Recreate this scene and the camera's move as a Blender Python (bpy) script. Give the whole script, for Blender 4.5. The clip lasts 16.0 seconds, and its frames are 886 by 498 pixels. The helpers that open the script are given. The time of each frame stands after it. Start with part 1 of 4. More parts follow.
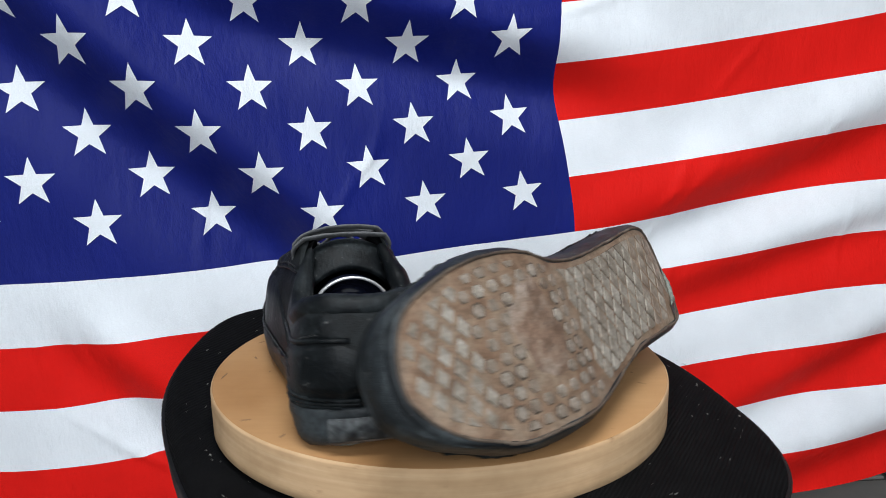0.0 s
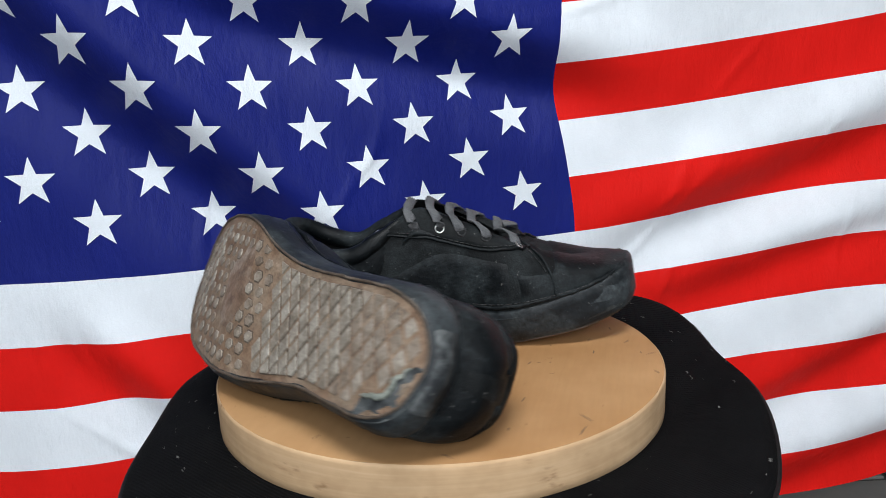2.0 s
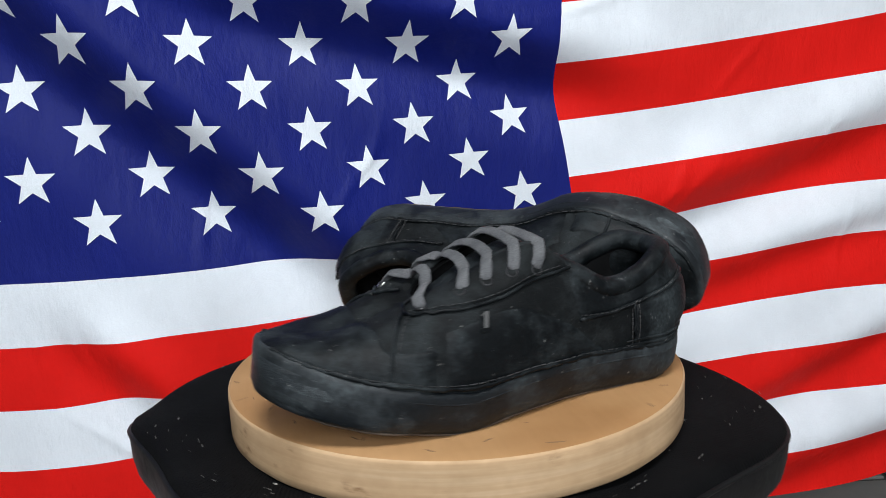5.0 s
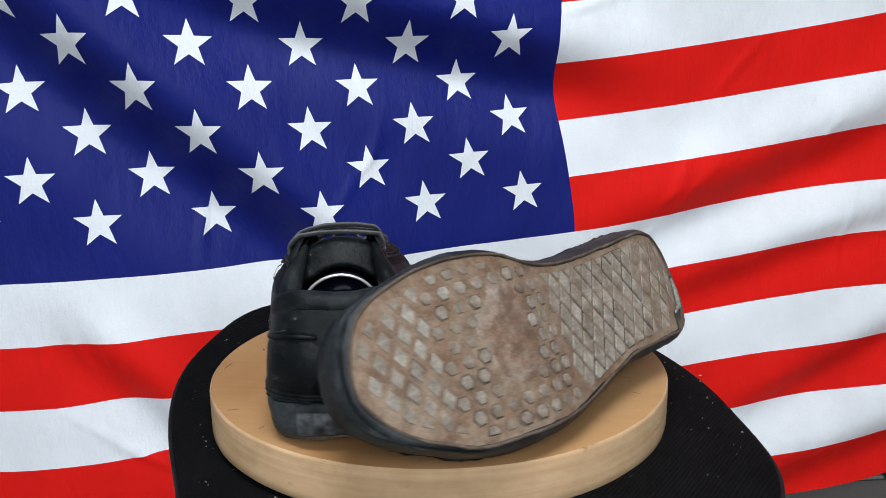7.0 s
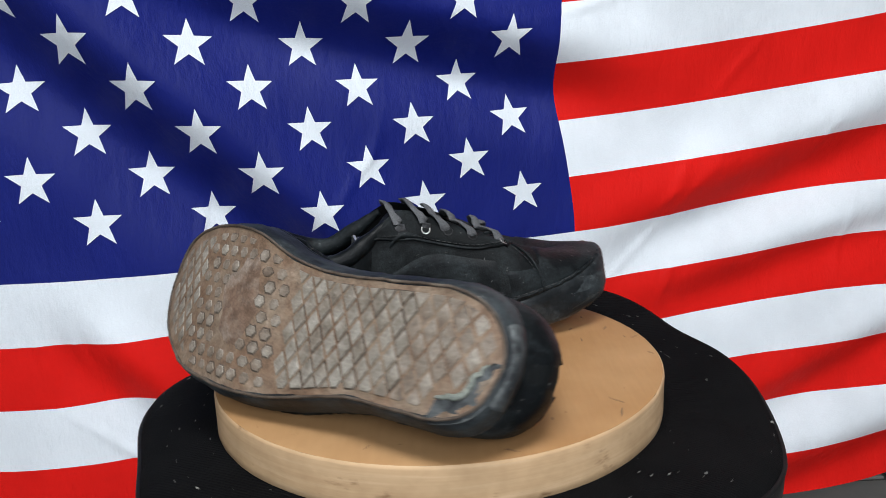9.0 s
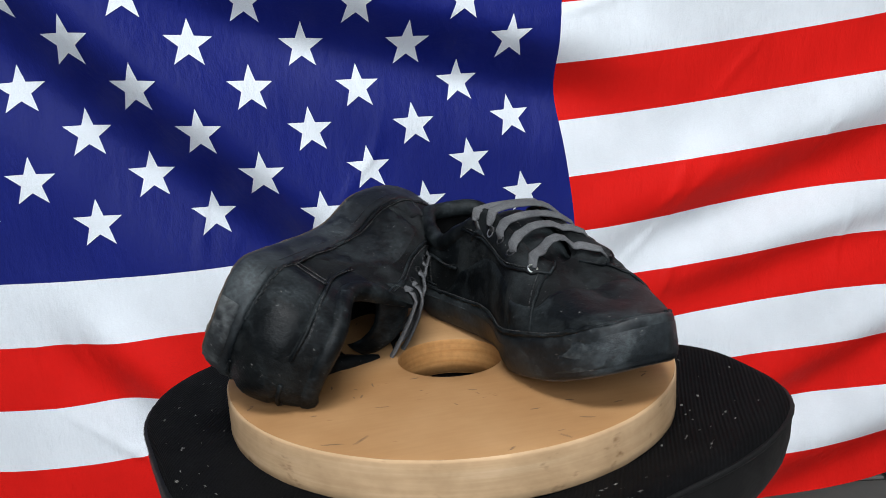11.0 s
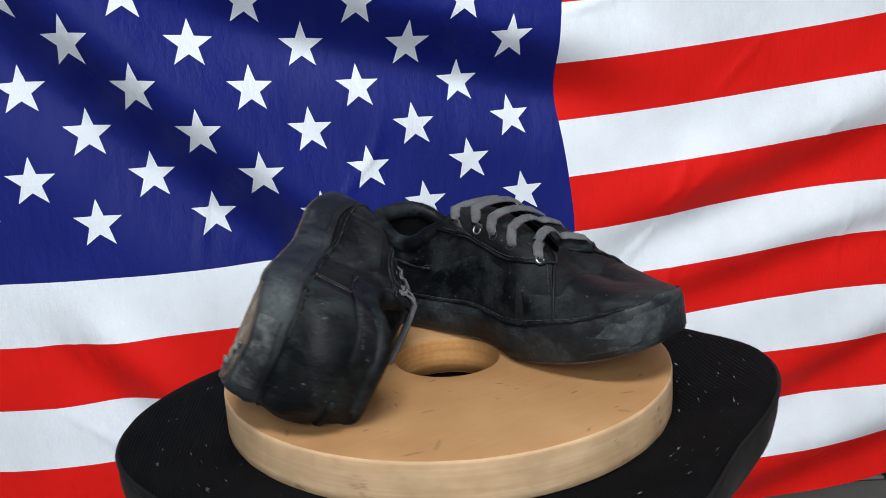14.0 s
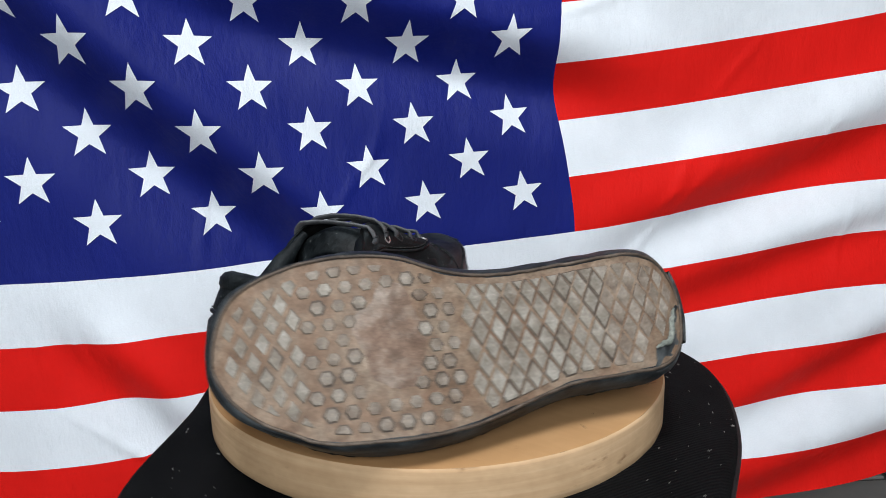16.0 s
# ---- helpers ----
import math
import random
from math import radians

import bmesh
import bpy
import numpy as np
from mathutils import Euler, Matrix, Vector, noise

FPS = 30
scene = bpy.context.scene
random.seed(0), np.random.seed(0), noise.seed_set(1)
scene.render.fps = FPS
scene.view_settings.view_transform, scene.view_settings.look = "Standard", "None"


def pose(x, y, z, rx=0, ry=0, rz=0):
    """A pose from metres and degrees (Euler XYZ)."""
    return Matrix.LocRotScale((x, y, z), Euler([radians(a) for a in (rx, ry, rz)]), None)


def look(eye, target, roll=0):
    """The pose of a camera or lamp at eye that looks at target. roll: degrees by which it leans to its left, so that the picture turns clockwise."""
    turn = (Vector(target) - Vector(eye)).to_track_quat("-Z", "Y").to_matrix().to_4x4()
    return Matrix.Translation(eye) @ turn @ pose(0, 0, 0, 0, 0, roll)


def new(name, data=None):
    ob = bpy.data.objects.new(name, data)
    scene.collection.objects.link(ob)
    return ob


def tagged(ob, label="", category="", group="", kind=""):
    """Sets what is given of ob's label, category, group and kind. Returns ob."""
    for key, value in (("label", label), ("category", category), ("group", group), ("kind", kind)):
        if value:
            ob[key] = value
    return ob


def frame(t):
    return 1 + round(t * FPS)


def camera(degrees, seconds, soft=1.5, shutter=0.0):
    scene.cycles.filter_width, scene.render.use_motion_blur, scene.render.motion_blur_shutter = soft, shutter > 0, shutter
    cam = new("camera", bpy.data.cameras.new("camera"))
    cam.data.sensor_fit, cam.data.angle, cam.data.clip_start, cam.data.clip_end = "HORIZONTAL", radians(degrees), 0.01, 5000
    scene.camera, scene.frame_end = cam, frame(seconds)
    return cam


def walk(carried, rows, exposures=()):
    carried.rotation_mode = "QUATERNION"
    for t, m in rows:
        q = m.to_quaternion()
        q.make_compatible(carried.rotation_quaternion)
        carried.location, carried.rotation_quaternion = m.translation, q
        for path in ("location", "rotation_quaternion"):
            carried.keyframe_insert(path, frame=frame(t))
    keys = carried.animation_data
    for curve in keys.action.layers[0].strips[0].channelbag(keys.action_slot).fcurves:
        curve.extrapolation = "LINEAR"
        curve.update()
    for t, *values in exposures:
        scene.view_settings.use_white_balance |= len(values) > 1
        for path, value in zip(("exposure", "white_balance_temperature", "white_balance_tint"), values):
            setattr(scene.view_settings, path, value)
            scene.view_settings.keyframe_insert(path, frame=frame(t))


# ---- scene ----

# ---- camera and its stand: it does not move ----
SCALE = 0.64
cam = camera(55.4, 16.0, soft=0.8, shutter=0.6)
EYE = (0.0, -0.64, 0.240)
PITCH, ROLL, YAW = 13.1, -2.11, 0.066


def level_camera():
    turn = pose(0, 0, 0, 0, 0, -YAW) @ pose(0, 0, 0, 90 - PITCH) @ pose(0, 0, 0, 0, 0, -ROLL * -1)
    return Matrix.Translation(EYE) @ turn


walk(cam, [(0.0, level_camera()), (16.0, level_camera())])

# turn of the seat, in degrees, time by time
TURNS = [(0.0, -0.8), (0.5, -24.7), (1.0, -52.0), (1.5, -77.8), (2.0, -104.0), (2.5, -130.6), (3.0, -157.5), (3.5, -183.7), (4.0, -206.8), (4.2, -216.6),
         (4.7, -242.0), (5.2, -268.5), (5.7, -295.8), (6.3, -329.1), (6.5, -343.4), (7.0, -368.0), (7.5, -382.4), (8.0, -405.5), (8.5, -426.5), (9.0, -449.4),
         (9.2, -459.5), (9.7, -481.5), (10.25, -500.5), (10.8, -518.0), (11.3, -537.7), (11.5, -546.7), (12.0, -565.5), (12.35, -574.2), (12.5, -574.5),
         (12.7, -569.0), (13.0, -556.5), (13.5, -532.0), (14.0, -505.6), (14.5, -474.6), (15.0, -440.6), (15.5, -414.9), (16.0, -394.2)]


def turning(thing, base):
    """Key a thing that rides on the seat."""
    walk(thing, [(t, pose(0, 0, 0, 0, 0, a) @ base) for t, a in TURNS])


# ---- light ----
world = bpy.data.worlds.new("world")
scene.world = world
world.use_nodes = True
sky = world.node_tree.nodes.new("ShaderNodeTexSky")
sky.sky_type = "NISHITA"
sky.sun_disc = False
sky.sun_elevation, sky.sun_rotation = radians(40), radians(200)
world.node_tree.links.new(sky.outputs[0], world.node_tree.nodes["Background"].inputs[0])
world.node_tree.nodes["Background"].inputs[1].default_value = 0.12


def area_lamp(name, eye, target, sx, sy, watts, colour):
    data = bpy.data.lights.new(name, "AREA")
    data.shape, data.size, data.size_y, data.energy, data.color = "RECTANGLE", sx, sy, watts, colour
    ob = new(name, data)
    ob.matrix_basis = look(eye, target)
    return ob


WINDOW_WATTS, CEILING_WATTS = 37, 36
area_lamp("window_daylight", (0.1, -2.22, 1.05), (0.0, 0.4, 0.1), 1.5, 1.3, WINDOW_WATTS, (0.90, 0.96, 1.0))
area_lamp("ceiling_lamp_light", (0.0, -0.85, 1.86), (0.0, -0.85, 0.0), 0.9, 0.5, CEILING_WATTS, (0.93, 0.97, 1.0))

# ---- materials ----


def material(name, colour, rough=0.6, metal=0.0, shine=0.3):
    m = bpy.data.materials.new(name)
    m.use_nodes = True
    b = m.node_tree.nodes["Principled BSDF"]
    b.inputs["Base Color"].default_value = (*colour, 1)
    b.inputs["Roughness"].default_value = rough
    b.inputs["Metallic"].default_value = metal
    b.inputs["Specular IOR Level"].default_value = shine
    return m, m.node_tree, b


def add(tree, kind, **inputs):
    n = tree.nodes.new(kind)
    for k, v in inputs.items():
        n.inputs[k.replace("_", " ")].default_value = v
    return n


def noise_node(tree, size, detail=4.0, rough=0.6, stretch=(1, 1, 1), random_shift=False):
    co = tree.nodes.new("ShaderNodeTexCoord")
    mp = tree.nodes.new("ShaderNodeMapping")
    mp.inputs["Scale"].default_value = stretch
    tree.links.new(co.outputs["Object"], mp.inputs[0])
    n = add(tree, "ShaderNodeTexNoise", Scale=size, Detail=detail, Roughness=rough)
    if random_shift:
        info = tree.nodes.new("ShaderNodeObjectInfo")
        far = tree.nodes.new("ShaderNodeMath")
        far.operation = "MULTIPLY"
        far.inputs[1].default_value = 40.0
        tree.links.new(info.outputs["Random"], far.inputs[0])
        tree.links.new(far.outputs[0], mp.inputs["Location"])
    tree.links.new(mp.outputs[0], n.inputs["Vector"])
    return n


def ramp(tree, src, stops):
    r = tree.nodes.new("ShaderNodeValToRGB")
    e = r.color_ramp.elements
    while len(e) < len(stops):
        e.new(0.5)
    for el, (p, c) in zip(e, stops):
        el.position, el.color = p, (*c, 1)
    tree.links.new(src, r.inputs[0])
    return r


def mix(tree, fac, a, b, blend="MIX"):
    m = tree.nodes.new("ShaderNodeMix")
    m.data_type, m.blend_type = "RGBA", blend
    for sock, v in ((m.inputs[0], fac), (m.inputs[6], a), (m.inputs[7], b)):
        if isinstance(v, bpy.types.NodeSocket):
            tree.links.new(v, sock)
        elif isinstance(v, tuple):
            sock.default_value = (*v, 1)
        else:
            sock.default_value = v
    return m.outputs[2]


def bump(tree, b, src, strength, distance=0.001):
    n = add(tree, "ShaderNodeBump", Strength=strength, Distance=distance)
    tree.links.new(src, n.inputs["Height"])
    if b.inputs["Normal"].links:
        tree.links.new(b.inputs["Normal"].links[0].from_socket, n.inputs["Normal"])
    tree.links.new(n.outputs[0], b.inputs["Normal"])


def set_colour(tree, b, src):
    tree.links.new(src, b.inputs["Base Color"])


def worn(name, dark, light, rough, patch=22.0, grain=420.0, cover=(0.48, 0.72), bumps=0.25, specks=0.0, shine=0.3):
    """Old leather, suede or rubber: a dark tone with paler scuffs, fine grain and dust."""
    m, t, b = material(name, dark, rough, 0.0, shine)
    big = noise_node(t, patch, 6.0, 0.65)
    fine = noise_node(t, grain, 3.0, 0.6)
    c = ramp(t, big.outputs[0], [(cover[0], dark), (cover[1], light)]).outputs[0]
    g = ramp(t, fine.outputs[0], [(0.3, (0.6, 0.6, 0.6)), (0.7, (1.35, 1.35, 1.35))]).outputs[0]
    c = mix(t, 1.0, c, g, "MULTIPLY")
    if specks:
        sp = noise_node(t, 210.0, 4.0, 0.7)
        s = ramp(t, sp.outputs[0], [(0.66, (0, 0, 0)), (0.73, (1, 1, 1))]).outputs[0]
        c = mix(t, s, c, (specks, specks * 0.97, specks * 0.92))
    set_colour(t, b, c)
    r = ramp(t, big.outputs[0], [(0.35, (rough - 0.1,) * 3), (0.7, (rough + 0.18,) * 3)]).outputs[0]
    t.links.new(r, b.inputs["Roughness"])
    bump(t, b, fine.outputs[0], bumps, 0.0006)
    bump(t, b, big.outputs[0], 0.5, 0.002)
    return m


LEATHER = worn("black_leather", (0.0028, 0.0040, 0.0050), (0.030, 0.037, 0.040), 0.52, 26, 420, (0.45, 0.72), bumps=0.55, specks=0.15, shine=0.17)
SUEDE = worn("black_suede", (0.0036, 0.0046, 0.0052), (0.027, 0.032, 0.034), 0.68, 30, 800, (0.44, 0.72), bumps=0.6, specks=0.15, shine=0.16)
RUBBER = worn("black_rubber", (0.0075, 0.0098, 0.0120), (0.052, 0.062, 0.067), 0.50, 22, 300, (0.44, 0.72), specks=0.15)
SCUFFED = worn("scuffed_rubber", (0.022, 0.025, 0.028), (0.14, 0.15, 0.15), 0.5, 34, 260, (0.45, 0.75), specks=0.2)
BUMPER = worn("pebbled_toe_rubber", (0.014, 0.018, 0.021), (0.075, 0.088, 0.094), 0.5, 30, 300, specks=0.16)
pebble = BUMPER.node_tree.nodes.new("ShaderNodeTexVoronoi")
pebble.inputs["Scale"].default_value = 1000.0
where = BUMPER.node_tree.nodes.new("ShaderNodeTexCoord")
BUMPER.node_tree.links.new(where.outputs["Object"], pebble.inputs["Vector"])
bump(BUMPER.node_tree, BUMPER.node_tree.nodes["Principled BSDF"], pebble.outputs["Distance"], 0.35, 0.0005)
LINING = worn("dark_lining", (0.004, 0.004, 0.0045), (0.014, 0.014, 0.015), 0.85, 40, 900)
THREAD = worn("black_thread", (0.03, 0.031, 0.033), (0.085, 0.085, 0.085), 0.7, 60, 900)
PALE_THREAD = worn("grey_thread", (0.10, 0.10, 0.10), (0.25, 0.25, 0.24), 0.8, 60, 900)
STEEL = material("eyelet_metal", (0.62, 0.62, 0.60), 0.32, 1.0)[0]
BLACK_METAL = material("black_eyelet", (0.03, 0.03, 0.032), 0.4, 0.6)[0]
FILM = material("dark_plastic_film", (0.012, 0.014, 0.03), 0.12, 0.0, 0.6)[0]
SILVER = material("silver_rim", (0.85, 0.85, 0.86), 0.3, 0.7)[0]
GREY_PRINT = material("grey_print", (0.075, 0.075, 0.075), 0.6)[0]


def lace_material():
    m, t, b = material("grey_lace", (0.128, 0.128, 0.132), 0.85)
    big = noise_node(t, 60, 5.0)
    fine = noise_node(t, 1300, 2.0, 0.5)
    c = ramp(t, big.outputs[0], [(0.3, (0.076, 0.078, 0.084)), (0.7, (0.140, 0.142, 0.148))]).outputs[0]
    g = ramp(t, fine.outputs[0], [(0.35, (0.72,) * 3), (0.65, (1.15,) * 3)]).outputs[0]
    set_colour(t, b, mix(t, 1.0, c, g, "MULTIPLY"))
    bump(t, b, fine.outputs[0], 0.8, 0.0006)
    return m


LACE = lace_material()


def sole_material(name, base, dust, dirt):
    m, t, b = material(name, base, 0.62)
    big = noise_node(t, 30, 6.0, 0.65, random_shift=True)
    mid = noise_node(t, 90, 5.0, 0.7, random_shift=True)
    fine = noise_node(t, 600, 3.0)
    c = ramp(t, big.outputs[0], [(0.30, dirt), (0.46, base), (0.66, dust)]).outputs[0]
    k = ramp(t, mid.outputs[0], [(0.34, (0.62, 0.58, 0.54)), (0.62, (1.15, 1.13, 1.1))]).outputs[0]
    c = mix(t, 1.0, c, k, "MULTIPLY")
    g = ramp(t, fine.outputs[0], [(0.3, (0.8,) * 3), (0.7, (1.15,) * 3)]).outputs[0]
    set_colour(t, b, mix(t, 1.0, c, g, "MULTIPLY"))
    bump(t, b, mid.outputs[0], 0.4, 0.001)
    bump(t, b, fine.outputs[0], 0.4, 0.0005)
    return m


FLAP = worn("torn_rubber_lip", (0.15, 0.165, 0.145), (0.30, 0.31, 0.27), 0.7, 60, 400)
GUM = sole_material("worn_gum_rubber", (0.190, 0.126, 0.086), (0.250, 0.196, 0.150), (0.140, 0.080, 0.050))
TREAD = sole_material("dusty_tread_rubber", (0.225, 0.200, 0.170), (0.315, 0.298, 0.268), (0.150, 0.118, 0.094))
DIRT = sole_material("groove_dirt", (0.085, 0.064, 0.050), (0.12, 0.096, 0.077), (0.05, 0.038, 0.031))
TREAD_HEX = sole_material("dusty_stud_rubber", (0.205, 0.168, 0.138), (0.315, 0.29, 0.255), (0.145, 0.104, 0.076))
POLISHED = sole_material("rubbed_sole_patch", (0.175, 0.116, 0.084), (0.31, 0.265, 0.23), (0.135, 0.080, 0.055))


def wood_material():
    m, t, b = material("beech_plywood", (0.55, 0.34, 0.17), 0.62, 0.0, 0.16)
    big = noise_node(t, 9, 4.0)
    grain = noise_node(t, 26, 5.0, 0.6, (1.0, 9.0, 9.0))
    marks = noise_node(t, 38, 4.0, 0.7, (1.0, 2.6, 1.0))
    c = ramp(t, big.outputs[0], [(0.3, (0.365, 0.196, 0.083)), (0.7, (0.465, 0.270, 0.128))]).outputs[0]
    g = ramp(t, grain.outputs[0], [(0.3, (0.96, 0.955, 0.95)), (0.7, (1.03, 1.03, 1.03))]).outputs[0]
    c = mix(t, 1.0, c, g, "MULTIPLY")
    s = ramp(t, marks.outputs[0], [(0.24, (0.42, 0.34, 0.28)), (0.33, (1, 1, 1))]).outputs[0]
    smear = noise_node(t, 5.5, 3.0, 0.5)
    h = ramp(t, smear.outputs[0], [(0.36, (0.86, 0.80, 0.74)), (0.56, (1, 1, 1))]).outputs[0]
    set_colour(t, b, mix(t, 1.0, mix(t, 1.0, c, s, "MULTIPLY"), h, "MULTIPLY"))
    bump(t, b, grain.outputs[0], 0.12, 0.0006)
    return m


def wood_edge_material():
    m, t, b = material("plywood_edge", (0.6, 0.42, 0.22), 0.7, 0.0, 0.15)
    plies = noise_node(t, 15, 3.0, 0.5, (0.6, 0.6, 16.0))
    big = noise_node(t, 16, 5.0, 0.7)
    spots = noise_node(t, 34, 4.0, 0.75, (1, 1, 1.6))
    c = ramp(t, plies.outputs[0], [(0.3, (0.51, 0.335, 0.190)), (0.55, (0.56, 0.378, 0.222)), (0.75, (0.61, 0.43, 0.270))]).outputs[0]
    k = ramp(t, big.outputs[0], [(0.3, (0.80, 0.78, 0.74)), (0.6, (1.06, 1.06, 1.06))]).outputs[0]
    c = mix(t, 1.0, c, k, "MULTIPLY")
    s = ramp(t, spots.outputs[0], [(0.27, (0.46, 0.38, 0.31)), (0.38, (1, 1, 1))]).outputs[0]
    set_colour(t, b, mix(t, 1.0, c, s, "MULTIPLY"))
    bump(t, b, spots.outputs[0], 0.3, 0.0015)
    return m




def sawn_material():
    """Orange end grain in the wall of the hole, ringed by the cutter."""
    m, t, b = material("sawn_wood", (0.5, 0.25, 0.08), 0.55, 0.0, 0.2)
    rings = noise_node(t, 15, 3.0, 0.5, (0.7, 0.7, 16.0))
    fine = noise_node(t, 220, 3.0)
    c = ramp(t, rings.outputs[0], [(0.3, (0.45, 0.205, 0.066)), (0.7, (0.58, 0.305, 0.115))]).outputs[0]
    g = ramp(t, fine.outputs[0], [(0.3, (0.88,) * 3), (0.7, (1.08,) * 3)]).outputs[0]
    set_colour(t, b, mix(t, 1.0, c, g, "MULTIPLY"))
    bump(t, b, rings.outputs[0], 0.2, 0.0006)
    return m


HOLE_WOOD = sawn_material()
WOOD, WOOD_EDGE = wood_material(), wood_edge_material()


def cushion_material():
    """Black ribbed synthetic weave."""
    m, t, b = material("black_ribbed_fabric", (0.012, 0.012, 0.013), 0.9, 0.0, 0.08)
    co = t.nodes.new("ShaderNodeTexCoord")
    mp = t.nodes.new("ShaderNodeMapping")
    mp.inputs["Rotation"].default_value = (0, 0, radians(28))
    t.links.new(co.outputs["Object"], mp.inputs[0])
    wave = t.nodes.new("ShaderNodeTexWave")
    wave.wave_type, wave.bands_direction = "BANDS", "X"
    for k, v in (("Scale", 115.0), ("Distortion", 0.8), ("Detail", 2.0), ("Detail Scale", 6.0)):
        wave.inputs[k].default_value = v
    t.links.new(mp.outputs[0], wave.inputs["Vector"])
    big = noise_node(t, 14, 5.0, 0.7)
    c = ramp(t, big.outputs[0], [(0.35, (0.0020, 0.0020, 0.0024)), (0.7, (0.0055, 0.0055, 0.0060))]).outputs[0]
    g = ramp(t, wave.outputs[0], [(0.2, (0.55,) * 3), (0.8, (1.3,) * 3)]).outputs[0]
    set_colour(t, b, mix(t, 1.0, c, g, "MULTIPLY"))
    bump(t, b, wave.outputs[0], 0.5, 0.0012)
    return m


CUSHION = cushion_material()
CUSHION_SIDE = worn("black_vinyl", (0.0025, 0.0025, 0.003), (0.006, 0.006, 0.0065), 0.6, 20, 300)
FLUFF = material("pale_lint", (0.32, 0.31, 0.29), 0.9)[0]
SAWDUST = material("sawdust", (0.42, 0.30, 0.18), 0.9)[0]
PENCIL = material("dark_scratch", (0.17, 0.10, 0.055), 0.8)[0]


def cloth(name, colour, sheen, rough=0.55, gloss=0.08):
    m, t, b = material(name, colour, rough, 0.0, gloss)
    weave = noise_node(t, 900, 2.0, 0.6, (1, 1, 1))
    big = noise_node(t, 7, 4.0)
    wrinkle = noise_node(t, 16, 5.0, 0.62, (1.0, 1.0, 0.45))
    lo, hi = tuple(c * 0.90 for c in colour), tuple(min(1.0, c * 1.08) for c in colour)
    c = ramp(t, big.outputs[0], [(0.3, lo), (0.7, hi)]).outputs[0]
    g = ramp(t, weave.outputs[0], [(0.3, (0.90,) * 3), (0.7, (1.08,) * 3)]).outputs[0]
    set_colour(t, b, mix(t, 1.0, c, g, "MULTIPLY"))
    b.inputs["Sheen Weight"].default_value = sheen
    b.inputs["Sheen Roughness"].default_value = 0.4
    b.inputs["Transmission Weight"].default_value = 0.0
    bump(t, b, wrinkle.outputs[0], 0.75, 0.006)
    fine = noise_node(t, 60, 4.0, 0.6, (1.0, 1.0, 0.3))
    bump(t, b, fine.outputs[0], 0.55, 0.002)
    bump(t, b, weave.outputs[0], 0.5, 0.0005)
    return m


FLAG_RED = cloth("red_cloth", (0.68, 0.011, 0.008), 0.0)
FLAG_WHITE = cloth("white_cloth", (0.77, 0.81, 0.86), 0.0)
FLAG_BLUE = cloth("navy_cloth", (0.0058, 0.0122, 0.150), 0.0, 0.5, 0.16)
HEADER = cloth("canvas_header", (0.74, 0.74, 0.72), 0.0)


def plain(name, colour, rough, scale=6.0):
    m, t, b = material(name, colour, rough)
    n = noise_node(t, scale, 6.0, 0.7)
    c = ramp(t, n.outputs[0], [(0.3, tuple(x * 0.88 for x in colour)), (0.7, tuple(min(1, x * 1.06) for x in colour))]).outputs[0]
    set_colour(t, b, c)
    f = noise_node(t, 140, 3.0)
    bump(t, b, f.outputs[0], 0.15, 0.001)
    return m


PLASTER = plain("grey_plaster", (0.30, 0.30, 0.295), 0.9)
TILE = plain("grey_floor_tile", (0.30, 0.29, 0.275), 0.45, 9.0)
GROUT = plain("dark_grout", (0.10, 0.098, 0.092), 0.9)
FRAME_PAINT = plain("white_window_paint", (0.78, 0.78, 0.77), 0.5)
DARK_METAL = material("dark_steel", (0.05, 0.05, 0.052), 0.45, 0.8)[0]
LAMP_FACE = material("lamp_diffuser", (0.9, 0.9, 0.9), 0.5)[0]
LAMP_FACE.node_tree.nodes["Principled BSDF"].inputs["Emission Color"].default_value = (1, 0.98, 0.95, 1)
LAMP_FACE.node_tree.nodes["Principled BSDF"].inputs["Emission Strength"].default_value = 3.0

# ---- mesh helpers ----


def smooth(bm, on=True):
    for f in bm.faces:
        f.smooth = on
    return bm


def part(name, bm, mat, parent=None, label=""):
    me = bpy.data.meshes.new(name)
    bmesh.ops.recalc_face_normals(bm, faces=bm.faces[:])
    bm.to_mesh(me)
    bm.free()
    for m in (mat if isinstance(mat, (list, tuple)) else (mat,)):
        me.materials.append(m)
    ob = new(name, me)
    ob.parent = parent
    if label:
        tagged(ob, label)
    return ob


def raw(name, verts, faces, mat, parent=None, label="", is_smooth=True):
    me = bpy.data.meshes.new(name)
    me.from_pydata([tuple(v) for v in verts], [], faces)
    me.polygons.foreach_set("use_smooth", [is_smooth] * len(me.polygons))
    me.materials.append(mat)
    ob = new(name, me)
    ob.parent = parent
    if label:
        tagged(ob, label)
    return ob


def grid_faces(n, m, closed=False):
    out = []
    for i in range(n if closed else n - 1):
        k = (i + 1) % n
        for j in range(m - 1):
            out.append((i * m + j, k * m + j, k * m + j + 1, i * m + j + 1))
    return out


def box(bm, lo, hi):
    m = Matrix.LocRotScale([(a + b) / 2 for a, b in zip(lo, hi)], None, [b - a for a, b in zip(lo, hi)])
    return bmesh.ops.create_cube(bm, size=1, matrix=m)


